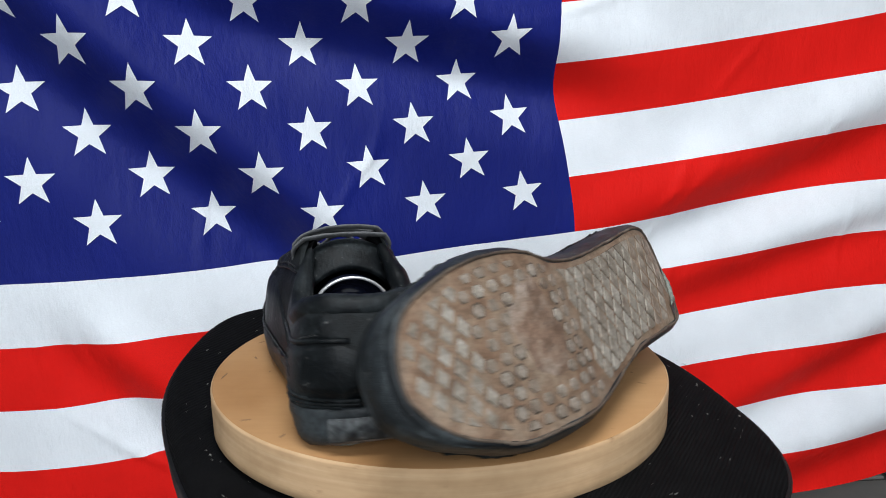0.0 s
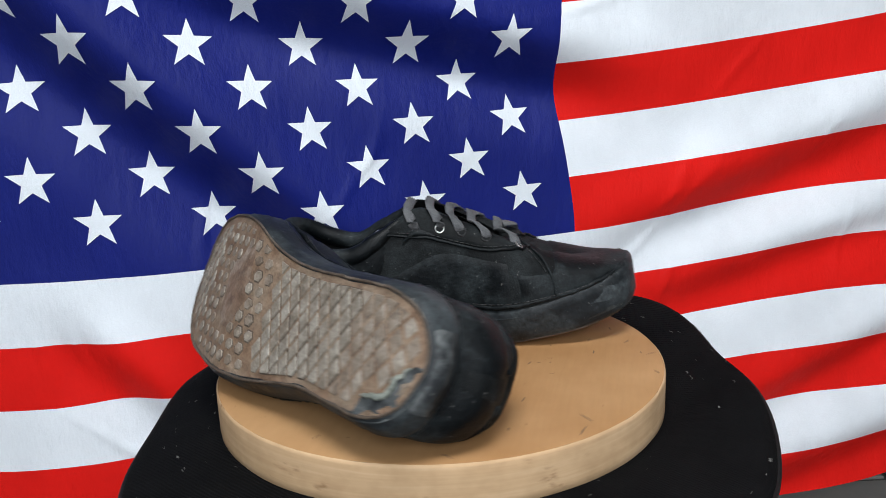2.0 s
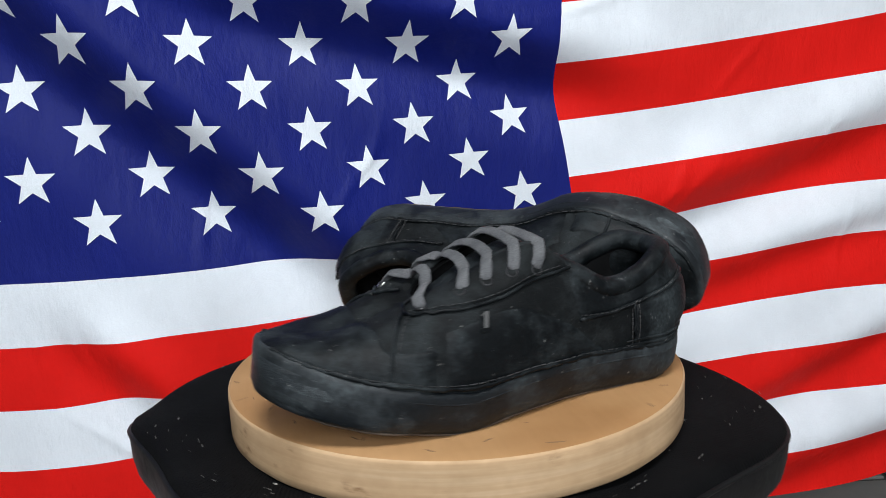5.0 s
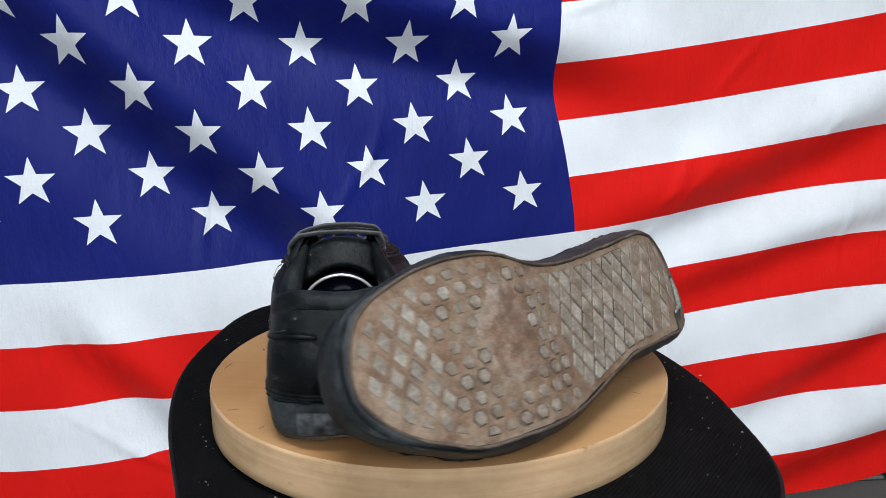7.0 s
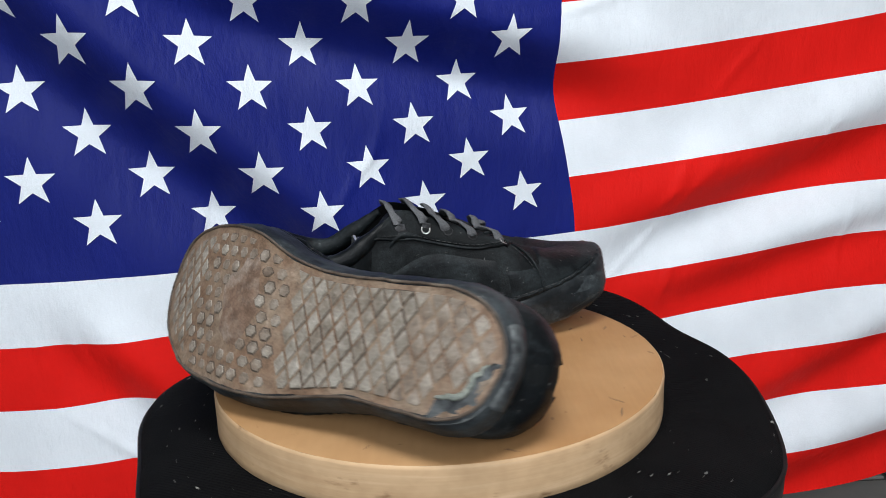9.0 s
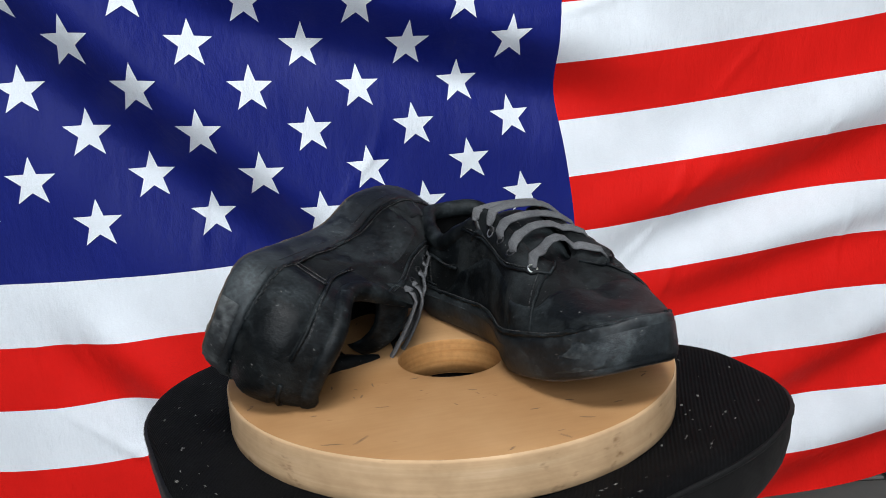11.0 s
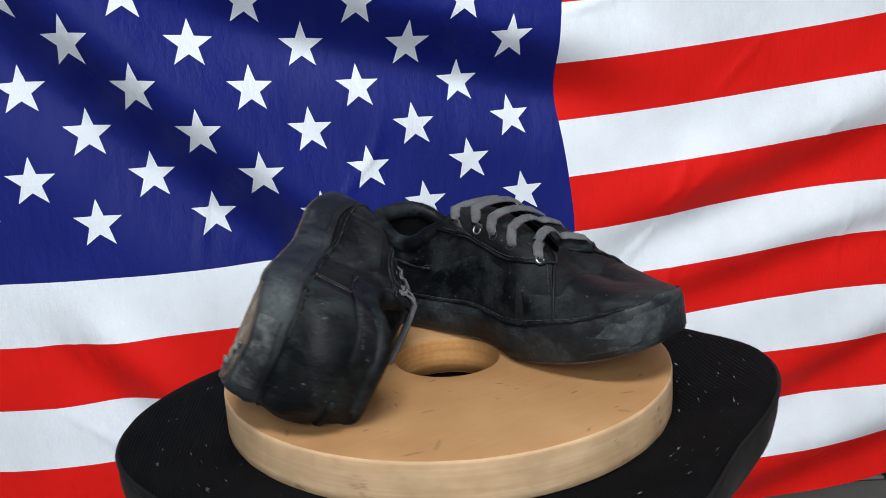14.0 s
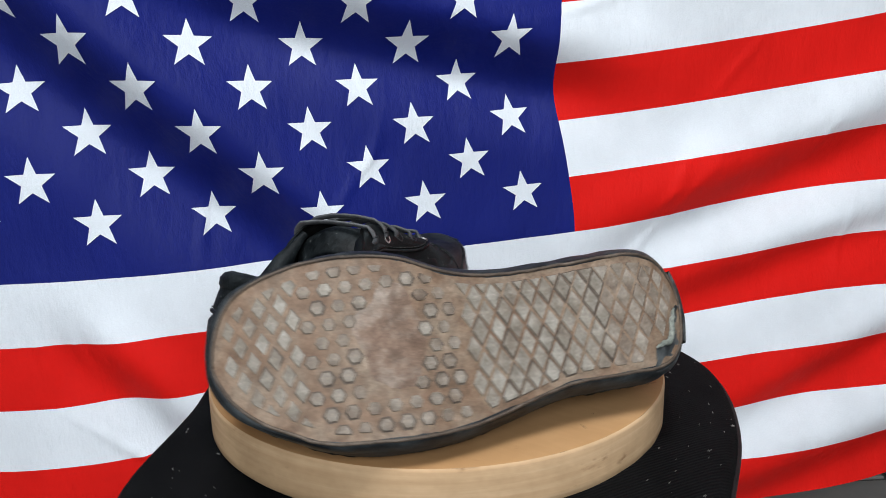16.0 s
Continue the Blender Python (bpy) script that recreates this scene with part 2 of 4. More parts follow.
def tube(points, radius, segs=6, flat=1.0, ups=None, closed=False):
    """A tube or ribbon through points: flat > 1 makes it wide across and thin along its ups."""
    verts, n = [], len(points)
    for i, p in enumerate(points):
        a = points[(i - 1) % n] if closed or i else p
        b = points[(i + 1) % n] if closed or i < n - 1 else p
        d = (b - a).normalized()
        up = ups[i] if ups else Vector((0, 0, 1))
        side = d.cross(up)
        side = side.normalized() if side.length > 1e-6 else Vector((0, 1, 0))
        up = side.cross(d).normalized()
        r = radius[i] if isinstance(radius, (list, tuple)) else radius
        for k in range(segs):
            t = 2 * math.pi * k / segs
            verts.append(p + side * (math.cos(t) * r * flat) + up * (math.sin(t) * r))
    faces = []
    for i in range(n if closed else n - 1):
        j = (i + 1) % n
        for k in range(segs):
            l = (k + 1) % segs
            faces.append((i * segs + k, i * segs + l, j * segs + l, j * segs + k))
    if not closed:
        faces += [tuple(range(segs))[::-1], tuple(range((n - 1) * segs, n * segs))]
    return verts, faces


def table(x, rows):
    """Smooth interpolation in a short table of (x, value)."""
    if x <= rows[0][0]:
        return rows[0][1]
    for i in range(len(rows) - 1):
        (x0, y0), (x1, y1) = rows[i], rows[i + 1]
        if x <= x1:
            xa, ya = rows[i - 1] if i else (2 * x0 - x1, y0)
            xb, yb = rows[i + 2] if i + 2 < len(rows) else (2 * x1 - x0, y1)
            h = x1 - x0
            m0, m1 = (y1 - ya) / (x1 - xa) * h, (yb - y0) / (xb - x0) * h
            t = (x - x0) / h
            return ((2 * t**3 - 3 * t**2 + 1) * y0 + (t**3 - 2 * t**2 + t) * m0 + (3 * t**2 - 2 * t**3) * y1 + (t**3 - t**2) * m1)
    return rows[-1][1]


def ease(a, b, x):
    t = min(1.0, max(0.0, (x - a) / (b - a)))
    return t * t * (3 - 2 * t)


# ---- the room ----
FLOOR_Z, CEIL_Z = -0.46, 1.95
X0, X1, Y0, Y1 = -1.7, 1.7, -2.3, 0.78


def room():
    bm = bmesh.new()
    box(bm, (X0, Y0, FLOOR_Z - 0.1), (X1, Y1, FLOOR_Z - 0.004))
    floor = tagged(part("floor", bm, GROUT), "grey stone floor tiles with dark joints", "floor", kind="structure")
    side, gap = 0.42, 0.005
    me = None
    nx, ny = int((X1 - X0) / side) + 1, int((Y1 - Y0) / side) + 1
    for i in range(nx):
        for j in range(ny):
            if me is None:
                bm = bmesh.new()
                box(bm, (gap, gap, -0.003), (side - gap, side - gap, 0.004))
                bmesh.ops.bevel(bm, geom=bm.edges[:], offset=0.002, segments=1, affect="EDGES")
                ob = part("tile", bm, TILE, floor)
                me = ob.data
            else:
                ob = new("tile", me)
                ob.parent = floor
            ob.location = (X0 - 0.11 + i * side, Y0 - 0.04 + j * side, FLOOR_Z)
    bm = bmesh.new()
    box(bm, (X0, Y0, CEIL_Z), (X1, Y1, CEIL_Z + 0.1))
    tagged(part("ceiling", bm, PLASTER), "grey painted plaster ceiling", "ceiling", kind="structure")
    for name, lo, hi in (("wall_north", (X0, Y1, FLOOR_Z), (X1, Y1 + 0.15, CEIL_Z)),
                         ("wall_west", (X0 - 0.15, Y0, FLOOR_Z), (X0, Y1, CEIL_Z)),
                         ("wall_east", (X1, Y0, FLOOR_Z), (X1 + 0.15, Y1, CEIL_Z))):
        bm = bmesh.new()
        box(bm, lo, hi)
        tagged(part(name, bm, PLASTER), "plain grey plastered room wall", "wall", kind="structure")
    wx0, wx1, wz0, wz1 = -0.7, 0.9, 0.35, 1.75
    bm = bmesh.new()
    for lo, hi in (((X0, Y0 - 0.15, FLOOR_Z), (wx0, Y0, CEIL_Z)), ((wx1, Y0 - 0.15, FLOOR_Z), (X1, Y0, CEIL_Z)),
                   ((wx0, Y0 - 0.15, FLOOR_Z), (wx1, Y0, wz0)), ((wx0, Y0 - 0.15, wz1), (wx1, Y0, CEIL_Z))):
        box(bm, lo, hi)
    tagged(part("wall_south", bm, PLASTER), "plain grey plastered wall with a window opening", "wall", kind="structure")
    win = tagged(new("window_1"), "white framed window behind the camera", "window", kind="structure")
    for a, b in (((wx0, wz0), (wx1, wz0 + 0.05)), ((wx0, wz1 - 0.05), (wx1, wz1)), ((wx0, wz0 + 0.05), (wx0 + 0.05, wz1 - 0.05)),
                 ((wx1 - 0.05, wz0 + 0.05), (wx1, wz1 - 0.05))):
        bm = bmesh.new()
        box(bm, (a[0], Y0 - 0.12, a[1]), (b[0], Y0 - 0.06, b[1]))
        part("window_frame", bm, FRAME_PAINT, win)
    lamp = tagged(new("ceiling_light"), "flat rectangular ceiling light with white diffuser", "lamp")
    lamp.location = (0.0, -0.85, 1.90)
    bm = bmesh.new()
    for lo, hi in (((-0.48, -0.28, 0), (0.48, -0.26, 0.05)), ((-0.48, 0.26, 0), (0.48, 0.28, 0.05)),
                   ((-0.48, -0.26, 0), (-0.46, 0.26, 0.05)), ((0.46, -0.26, 0), (0.48, 0.26, 0.05))):
        box(bm, lo, hi)
    part("frame", bm, FRAME_PAINT, lamp)
    bm = bmesh.new()
    box(bm, (-0.46, -0.26, 0.02), (0.46, 0.26, 0.03))
    part("diffuser", bm, LAMP_FACE, lamp)


room()

# ---- the flag: a hanging cloth, c across from the hoist (0 to 1 over the canton), v down from the top edge, metres ----
FLAG_YAW, FLAG_Y, STRIPE = 10.0, 0.36, 0.9 / 13
ACROSS = Vector((math.cos(radians(FLAG_YAW)), math.sin(radians(FLAG_YAW)), 0))
OUT = Vector((math.sin(radians(FLAG_YAW)), -math.cos(radians(FLAG_YAW)), 0))
CZ = [-0.0072, -1.0051, 0.0291, 0.1713, 0.0185, 0.0441, -0.0253, -0.1831, 0.0236, -0.0952, -0.0949, -0.2695, 0.0179, 0.0565, -0.1507, -0.0245, -0.0082, 0.0293, -0.0066, 0.1807, -0.013, -0.0628, 0.1613, 0.0033, 0.0146]
CS = [-0.5804, 0.7701, -0.0223, 0.0824, -0.0994, 0.804, -2.2489, 1.9111, -5.7652]
FOLDS = [(-0.30, 0.16, -43, 0.060, 0.036, 0.34), (-0.04, 0.265, -14, 0.050, 0.030, 0.27), (0.43, 0.08, 20, 0.05, 0.020, 0.24),
         (0.46, -0.03, 15, 0.04, 0.014, 0.2), (0.56, -0.18, 24, 0.04, 0.014, 0.2), (-0.34, -0.17, -50, 0.04, 0.016, 0.16), (0.55, -0.33, 16, 0.05, 0.018, 0.25)]
# sharp old creases: place, direction, half length
CREASES = [(0.305, 0.080, 62, 0.030), (0.325, 0.066, 45, 0.040), (0.292, 0.055, 38, 0.034), (0.38, 0.215, 47, 0.050), (0.17, 0.285, 12, 0.045), (0.255, -0.010, 44, 0.050),
           (0.42, -0.155, -65, 0.014), (0.29, -0.06, 70, 0.030), (-0.47, -0.09, -75, 0.035), (-0.43, -0.085, -70, 0.028), (-0.40, -0.20, -38, 0.06), (-0.28, 0.05, 80, 0.04),
           (-0.10, 0.10, 52, 0.05), (-0.075, 0.14, 75, 0.03), (-0.49, 0.20, 68, 0.04), (0.545, -0.02, 84, 0.05), (0.50, 0.12, 50, 0.03), (-0.36, -0.23, -30, 0.05)]


def flag_point(c, v, lift=0.0):
    q = min(max(v, 0.12), 0.62) - 0.5
    g = min(c, 1.0)
    s = CS[0] + CS[1] * c + CS[2] * g * g + q * (CS[3] + CS[4] * g) + q * q * (CS[5] + CS[6] * g) + q**3 * (CS[7] + CS[8] * g)
    s += 0.0022 * ease(1.0, 0.8, c)
    w, e = max(v, 0.1) - 0.5, min(max(s, -0.58), 0.68)
    z, k = 0.1 - v if v < 0.1 else 0.0, 0
    for i in range(7):
        for j in range(4):
            if i + j <= 7:
                z += CZ[k] * (e / 0.5) ** i * w**j
                k += 1
    d = 0.0
    for s0, z0, ang, width, amp, reach in FOLDS:
        ca, sa = math.cos(radians(ang)), math.sin(radians(ang))
        along, off = (s - s0) * ca + (z - z0) * sa, -(s - s0) * sa + (z - z0) * ca
        d += amp * 1.65 * (off / width) * math.exp(-(off / width) ** 2) * math.exp(-(along / reach) ** 4)
    for s0, z0, ang, reach in CREASES:
        if abs(s - s0) + abs(z - z0) < 0.12:
            ca, sa = math.cos(radians(ang)), math.sin(radians(ang))
            along, off = (s - s0) * ca + (z - z0) * sa, -(s - s0) * sa + (z - z0) * ca
            d += 0.0028 * math.exp(-(off / 0.005) ** 2) * math.exp(-(along / reach) ** 2)
    d += 0.28 * max(0.0, z - 0.05) ** 2
    d += 0.004 * noise.noise(Vector((s * 5, z * 3, 1.7))) + 0.0012 * noise.noise(Vector((s * 22, z * 12, 4.1)))
    return Vector((0, FLAG_Y, 0)) + ACROSS * s + Vector((0, 0, z)) + OUT * (d + lift)


def flag():
    hung = tagged(new("flag"), "large cloth flag with red and white stripes, hanging in soft folds", "flag")
    step = 0.0048

    def sheet(name, c0, c1, v0, v1, mat, label, lift=0.0):
        nc, nv = max(3, int((c1 - c0) * 0.75 / step)), max(3, int((v1 - v0) / step))
        verts = [flag_point(c0 + (c1 - c0) * i / (nc - 1), v0 + (v1 - v0) * j / (nv - 1), lift) for i in range(nc) for j in range(nv)]
        return raw(name, verts, grid_faces(nc, nv), mat, hung, label)

    for k in range(13):
        red = k % 2 == 0
        sheet("stripe", 1.0 if k < 7 else -0.036, 2.02, k * STRIPE, (k + 1) * STRIPE, FLAG_RED if red else FLAG_WHITE,
              "red cloth stripe" if red else "white cloth stripe")
    canton = sheet("canton", -0.036, 1.0, 0.0, 7 * STRIPE, FLAG_BLUE, "navy blue cloth field with white stars")
    sheet("header", -0.08, -0.036, 0.0, 0.9, HEADER, "white canvas hoist band")
    for r in range(1, 10):
        for c in range(1, 12):
            if (r + c) % 2:
                continue
            cv, vv, rad = c / 12, 7 * STRIPE - (10.25 - r) * 0.04615 - 0.0006, 0.0271
            verts, faces, rings, around = [flag_point(cv, vv, 0.0009)], [], 4, 40
            for k in range(1, rings + 1):
                for i in range(around):
                    a = 2 * math.pi * i / around
                    q, f = divmod(i, 4)
                    f /= 4
                    tip = lambda j: Vector((math.sin(j * math.pi / 5), -math.cos(j * math.pi / 5))) * (1.0 if j % 2 == 0 else 0.40)
                    p = tip(q).lerp(tip(q + 1), f) * rad * k / rings
                    verts.append(flag_point(cv + p.x / 0.75, vv + p.y * 0.98, 0.0009))
            for i in range(around):
                j = (i + 1) % around
                faces.append((0, 1 + j, 1 + i))
                for k in range(rings - 1):
                    a, b = 1 + k * around, 1 + (k + 1) * around
                    faces.append((a + i, a + j, b + j, b + i))
            raw("star", verts, faces, FLAG_WHITE, canton)
    return hung


flag()

# ---- the swivel seat ----
SEAT_LOBES = [0.2409, 0.0058, 0.0006, -0.0093, -0.0083, -0.0007, 0.0008, -0.0014, -0.0105, -0.0021, -0.0022, -0.0002, 0.0024]


SEAT_BULGES = [(-115, 0.011), (-80, -0.004), (-3, -0.005), (80, -0.003), (112, -0.009), (146, 0.008), (178, 0.001)]


def seat_radius(a):
    r = SEAT_LOBES[0]
    for at, size in SEAT_BULGES:
        d = (a - radians(at) + math.pi) % (2 * math.pi) - math.pi
        r += size * math.exp(-(d / 0.24) ** 2)
    for k in range(1, (len(SEAT_LOBES) + 1) // 2):
        r += SEAT_LOBES[2 * k - 1] * math.cos(k * a) + SEAT_LOBES[2 * k] * math.sin(k * a)
    return r


def seat_top(x, y):
    r = math.hypot(x, y)
    lean = ease(0.3, 0.9, math.cos(math.atan2(y, x) - radians(140)))
    return -0.0342 + max(0.0, r - 0.168) * (0.42 * lean - 0.06 * (1 - lean))


def seat():
    thing = tagged(new("swivel_stool"), "black ribbed fabric seat of a swivel stool under the wooden disc", "stool")
    n = 120
    prof = [(0.0, 0.0), (0.35, 0.0), (0.7, 0.0), (0.88, 0.0), (0.94, -0.0006), (0.97, -0.002), (0.99, -0.005), (1.0, -0.010)]
    verts = []
    for i in range(n):
        a = 2 * math.pi * i / n
        for k, dz in prof:
            r = max(0.002, seat_radius(a) * k)
            x, y = r * math.cos(a), r * math.sin(a)
            verts.append((x, y, seat_top(x, y) + dz))
    raw("cushion_top", verts, grid_faces(n, len(prof), True), CUSHION, thing, "black ribbed fabric top dusted with lint")
    prof = [(1.0, -0.010), (1.004, -0.0125), (1.006, -0.016), (1.004, -0.030), (0.995, -0.042), (0.97, -0.052), (0.9, -0.056), (0.1, -0.056)]
    verts = []
    for i in range(n):
        a = 2 * math.pi * i / n
        for k, dz in prof:
            r = seat_radius(a) * k
            x, y = r * math.cos(a), r * math.sin(a)
            verts.append((x, y, seat_top(x, y) + dz))
    raw("cushion_side", verts, grid_faces(n, len(prof), True), CUSHION_SIDE, thing, "black padded seat side")
    pts = []
    for i in range(n):
        a = 2 * math.pi * i / n
        r = seat_radius(a) * 1.002
        x, y = r * math.cos(a), r * math.sin(a)
        pts.append(Vector((x, y, seat_top(x, y) - 0.0115)))
    v, f = tube(pts, 0.0022, 6, closed=True)
    raw("piping", v, f, CUSHION_SIDE, thing)
    bm = bmesh.new()
    bmesh.ops.create_cone(bm, cap_ends=True, segments=24, radius1=0.028, radius2=0.028, depth=0.34, matrix=Matrix.Translation((0, 0, -0.26)))
    part("column", smooth(bm), DARK_METAL, thing, "dark steel seat column")
    bm = bmesh.new()
    bmesh.ops.create_cone(bm, cap_ends=True, segments=40, radius1=0.19, radius2=0.17, depth=0.025, matrix=Matrix.Translation((0, 0, -0.4475)))
    part("base", bm, DARK_METAL, thing, "dark steel round base")
    rng = random.Random(5)
    verts, faces = [], []
    for i in range(150):
        a, q = rng.uniform(0, 6.283), math.sqrt(rng.uniform(0.45, 0.97))
        r = seat_radius(a) * q
        size = rng.choice((0.00025, 0.0003, 0.0004, 0.0005, 0.0007)) * 1.0
        ln = size * rng.uniform(1, 2.6)
        b, c = rng.uniform(0, 6.283), Vector((r * math.cos(a), r * math.sin(a), 0))
        c.z = seat_top(c.x, c.y) + 0.0006
        d, e = Vector((math.cos(b), math.sin(b), 0)) * ln, Vector((-math.sin(b), math.cos(b), 0)) * size
        k = len(verts)
        verts += [c + d, c + e, c - d, c - e, c + Vector((0, 0, size))]
        faces += [(k + j, k + (j + 1) % 4, k + 4) for j in range(4)]
    tagged(raw("lint", verts, faces, FLUFF, thing, "pale lint and crumbs"), kind="stuff")
    return thing


SEAT = seat()

# ---- the wooden disc ----
DISC_R, DISC_T, HOLE_R = 0.1768, 0.0335, 0.0420


# pencil strokes and dents on the top: place, half length, direction
MARKS = [(0.0945, 0.1235, 0.0075, 41), (0.1135, 0.1230, 0.0080, 166), (0.1403, 0.0404, 0.0026, 11), (0.0384, 0.0351, 0.0037, 3), (-0.0262, 0.1207, 0.0036, 179), (-0.0835, 0.1309, 0.0034, 4),
         (0.1192, 0.0747, 0.0024, 0), (0.0079, 0.1700, 0.0033, 39), (-0.1538, 0.0530, 0.0039, 41), (-0.1657, -0.0239, 0.0070, 82), (0.0714, -0.0145, 0.0045, 48), (-0.0536, 0.1459, 0.0052, 155),
         (0.0821, 0.0534, 0.0029, 65), (0.1006, 0.0292, 0.0033, 82), (-0.0536, 0.1156, 0.0032, 149), (-0.1306, -0.1050, 0.0040, 20), (-0.1010, -0.1300, 0.0035, 70), (-0.1500, 0.0150, 0.0040, 120)]


def disc():
    thing = tagged(new("wooden_disc"), "thick round plywood disc with a centre hole, scratched", "board")
    n = 160
    ring = [(HOLE_R + 0.0006, -0.0006), (HOLE_R + 0.002, 0)] + [(HOLE_R + 0.002 + (DISC_R - 0.005 - HOLE_R) * k / 10, 0.0) for k in range(1, 11)]
    ring += [(DISC_R - 0.0012, -0.0006)]
    verts = [(r * math.cos(a), r * math.sin(a), z) for a in (2 * math.pi * i / n for i in range(n)) for r, z in ring]
    raw("top", verts, grid_faces(n, len(ring), True), WOOD, thing, "smooth tan wooden top with pencil marks")
    rim = [(DISC_R - 0.0012, -0.0006), (DISC_R - 0.0003, -0.0016), (DISC_R, -0.003), (DISC_R, -0.010), (DISC_R, -0.018), (DISC_R, -0.026), (DISC_R, -DISC_T + 0.002),
           (DISC_R - 0.002, -DISC_T), (HOLE_R + 0.006, -DISC_T)]
    verts = []
    for i in range(n):
        a = 2 * math.pi * i / n
        for r, z in rim:
            w = 0.0004 * noise.noise(Vector((math.cos(a) * 9, math.sin(a) * 9, z * 60)))
            verts.append(((r + w) * math.cos(a), (r + w) * math.sin(a), z))
    raw("edge", verts, grid_faces(n, len(rim), True), WOOD_EDGE, thing, "rough layered plywood edge")
    hole = [(HOLE_R + 0.006, -DISC_T), (HOLE_R + 0.006, -0.0300), (HOLE_R, -0.0295), (HOLE_R, -0.02), (HOLE_R, -0.003), (HOLE_R + 0.0006, -0.0006)]
    verts = [(r * math.cos(a), r * math.sin(a), z) for a in (2 * math.pi * i / n for i in range(n)) for r, z in hole]
    raw("hole_wall", verts, grid_faces(n, len(hole), True), HOLE_WOOD, thing, "sawn wall of the centre hole")
    rng = random.Random(11)
    marks = [(x, y, ln, math.radians(b), 0.0006) for x, y, ln, b in MARKS]
    for i in range(30):
        a, r = rng.uniform(0, 6.283), rng.uniform(0.07, DISC_R - 0.008)
        fleck = i % 2 == 0
        marks.append((r * math.cos(a), r * math.sin(a), rng.uniform(0.0008, 0.0022) if fleck else rng.uniform(0.002, 0.005), rng.uniform(0, 6.283), rng.uniform(0.0002, 0.0006)))
    for i, (mx, my, ln, b, wd) in enumerate(marks):
        c = Vector((mx, my, 0.0))
        if c.length + ln > DISC_R - 0.002:
            ln = max(0.001, DISC_R - 0.002 - c.length)
        d, e = Vector((math.cos(b), math.sin(b), 0)), Vector((-math.sin(b), math.cos(b), 0))
        verts = []
        for k in range(6):
            u = k / 5 * 2 - 1
            h = wd * (1 - abs(u) ** 3) + 0.00008
            p = c + d * (ln * u) + e * (0.00012 * math.sin(3 * u + i))
            verts += [p + e * h + Vector((0, 0, 0.0001)), p + Vector((0, 0, 0.00025)), p - e * h + Vector((0, 0, 0.0001))]
        raw("scratch", verts, grid_faces(6, 3), PENCIL, thing, "dark pencil mark or scratch")
    return thing


DISC = disc()
DISC_BASE = Matrix.Translation((-0.0051, -0.0059, 0.0)) @ pose(0, 0, 0, 0, 1.2, 0)

# ---- the shoes: x from heel to toe, z up, y to the shoe's own left ----
LENGTH = 0.323
OUTER = [(0.0, 0.047), (0.021, 0.057), (0.046, 0.0595), (0.069, 0.0585), (0.114, 0.0550), (0.169, 0.0514), (0.279, 0.0497), (0.334, 0.0515), (0.39, 0.0555), (0.445, 0.0598),
         (0.50, 0.0637), (0.554, 0.0665), (0.635, 0.0677), (0.719, 0.0660), (0.801, 0.0596), (0.863, 0.0520), (0.915, 0.0472), (0.956, 0.0430), (1.0, 0.041)]
INNER = [(0.0, 0.049), (0.045, 0.0535), (0.102, 0.0510), (0.159, 0.0472), (0.216, 0.0443), (0.273, 0.0424), (0.33, 0.0410), (0.388, 0.0401), (0.445, 0.0405), (0.502, 0.0423),
         (0.559, 0.0465), (0.616, 0.0538), (0.674, 0.0593), (0.734, 0.0608), (0.795, 0.0576), (0.857, 0.0548), (0.907, 0.0548), (0.946, 0.0565), (1.0, 0.060)]
FOX = [(0.0, 0.0215), (0.06, 0.0265), (0.15, 0.028), (0.5, 0.027), (0.75, 0.029), (0.9, 0.031), (1.0, 0.0315)]
RIM_Y = [(0.045, 0.0), (0.049, 0.011), (0.062, 0.0195), (0.09, 0.0265), (0.13, 0.0310), (0.22, 0.0330), (0.30, 0.0310), (0.37, 0.0255), (0.43, 0.0205), (0.50, 0.0175), (0.60, 0.0155), (0.645, 0.0095), (0.665, 0.0)]
RIM_Z = [(0.045, 0.097), (0.08, 0.095), (0.13, 0.087), (0.19, 0.0790), (0.24, 0.0775), (0.28, 0.0815), (0.32, 0.0895), (0.36, 0.0990), (0.40, 0.1065), (0.43, 0.109), (0.50, 0.101), (0.58, 0.087), (0.65, 0.0745), (0.75, 0.0615), (0.83, 0.0550), (1.0, 0.05)]


def bottom_z(t):
    """Height of the sole's underside: toe spring, a swollen ball and a worn heel."""
    return 0.022 * max(0.0, (t - 0.68) / 0.32) ** 2 - 0.0052 * math.exp(-((t - 0.62) / 0.085) ** 2) + 0.0115 * max(0.0, (0.12 - t) / 0.12) ** 1.6


def tuck(t):
    """How far the sidewall leans in from its top to the sole's edge."""
    return (0.0045 * ease(0.0, 0.08, t) - 0.0075 * ease(0.70, 0.86, t)) * ease(1.0, 0.95, t)


def half_width(t, outer):
    blunt = max(0.0, 1 - abs(2 * t - 1) ** 6) ** 0.5
    return table(t, OUTER if outer else INNER) * blunt


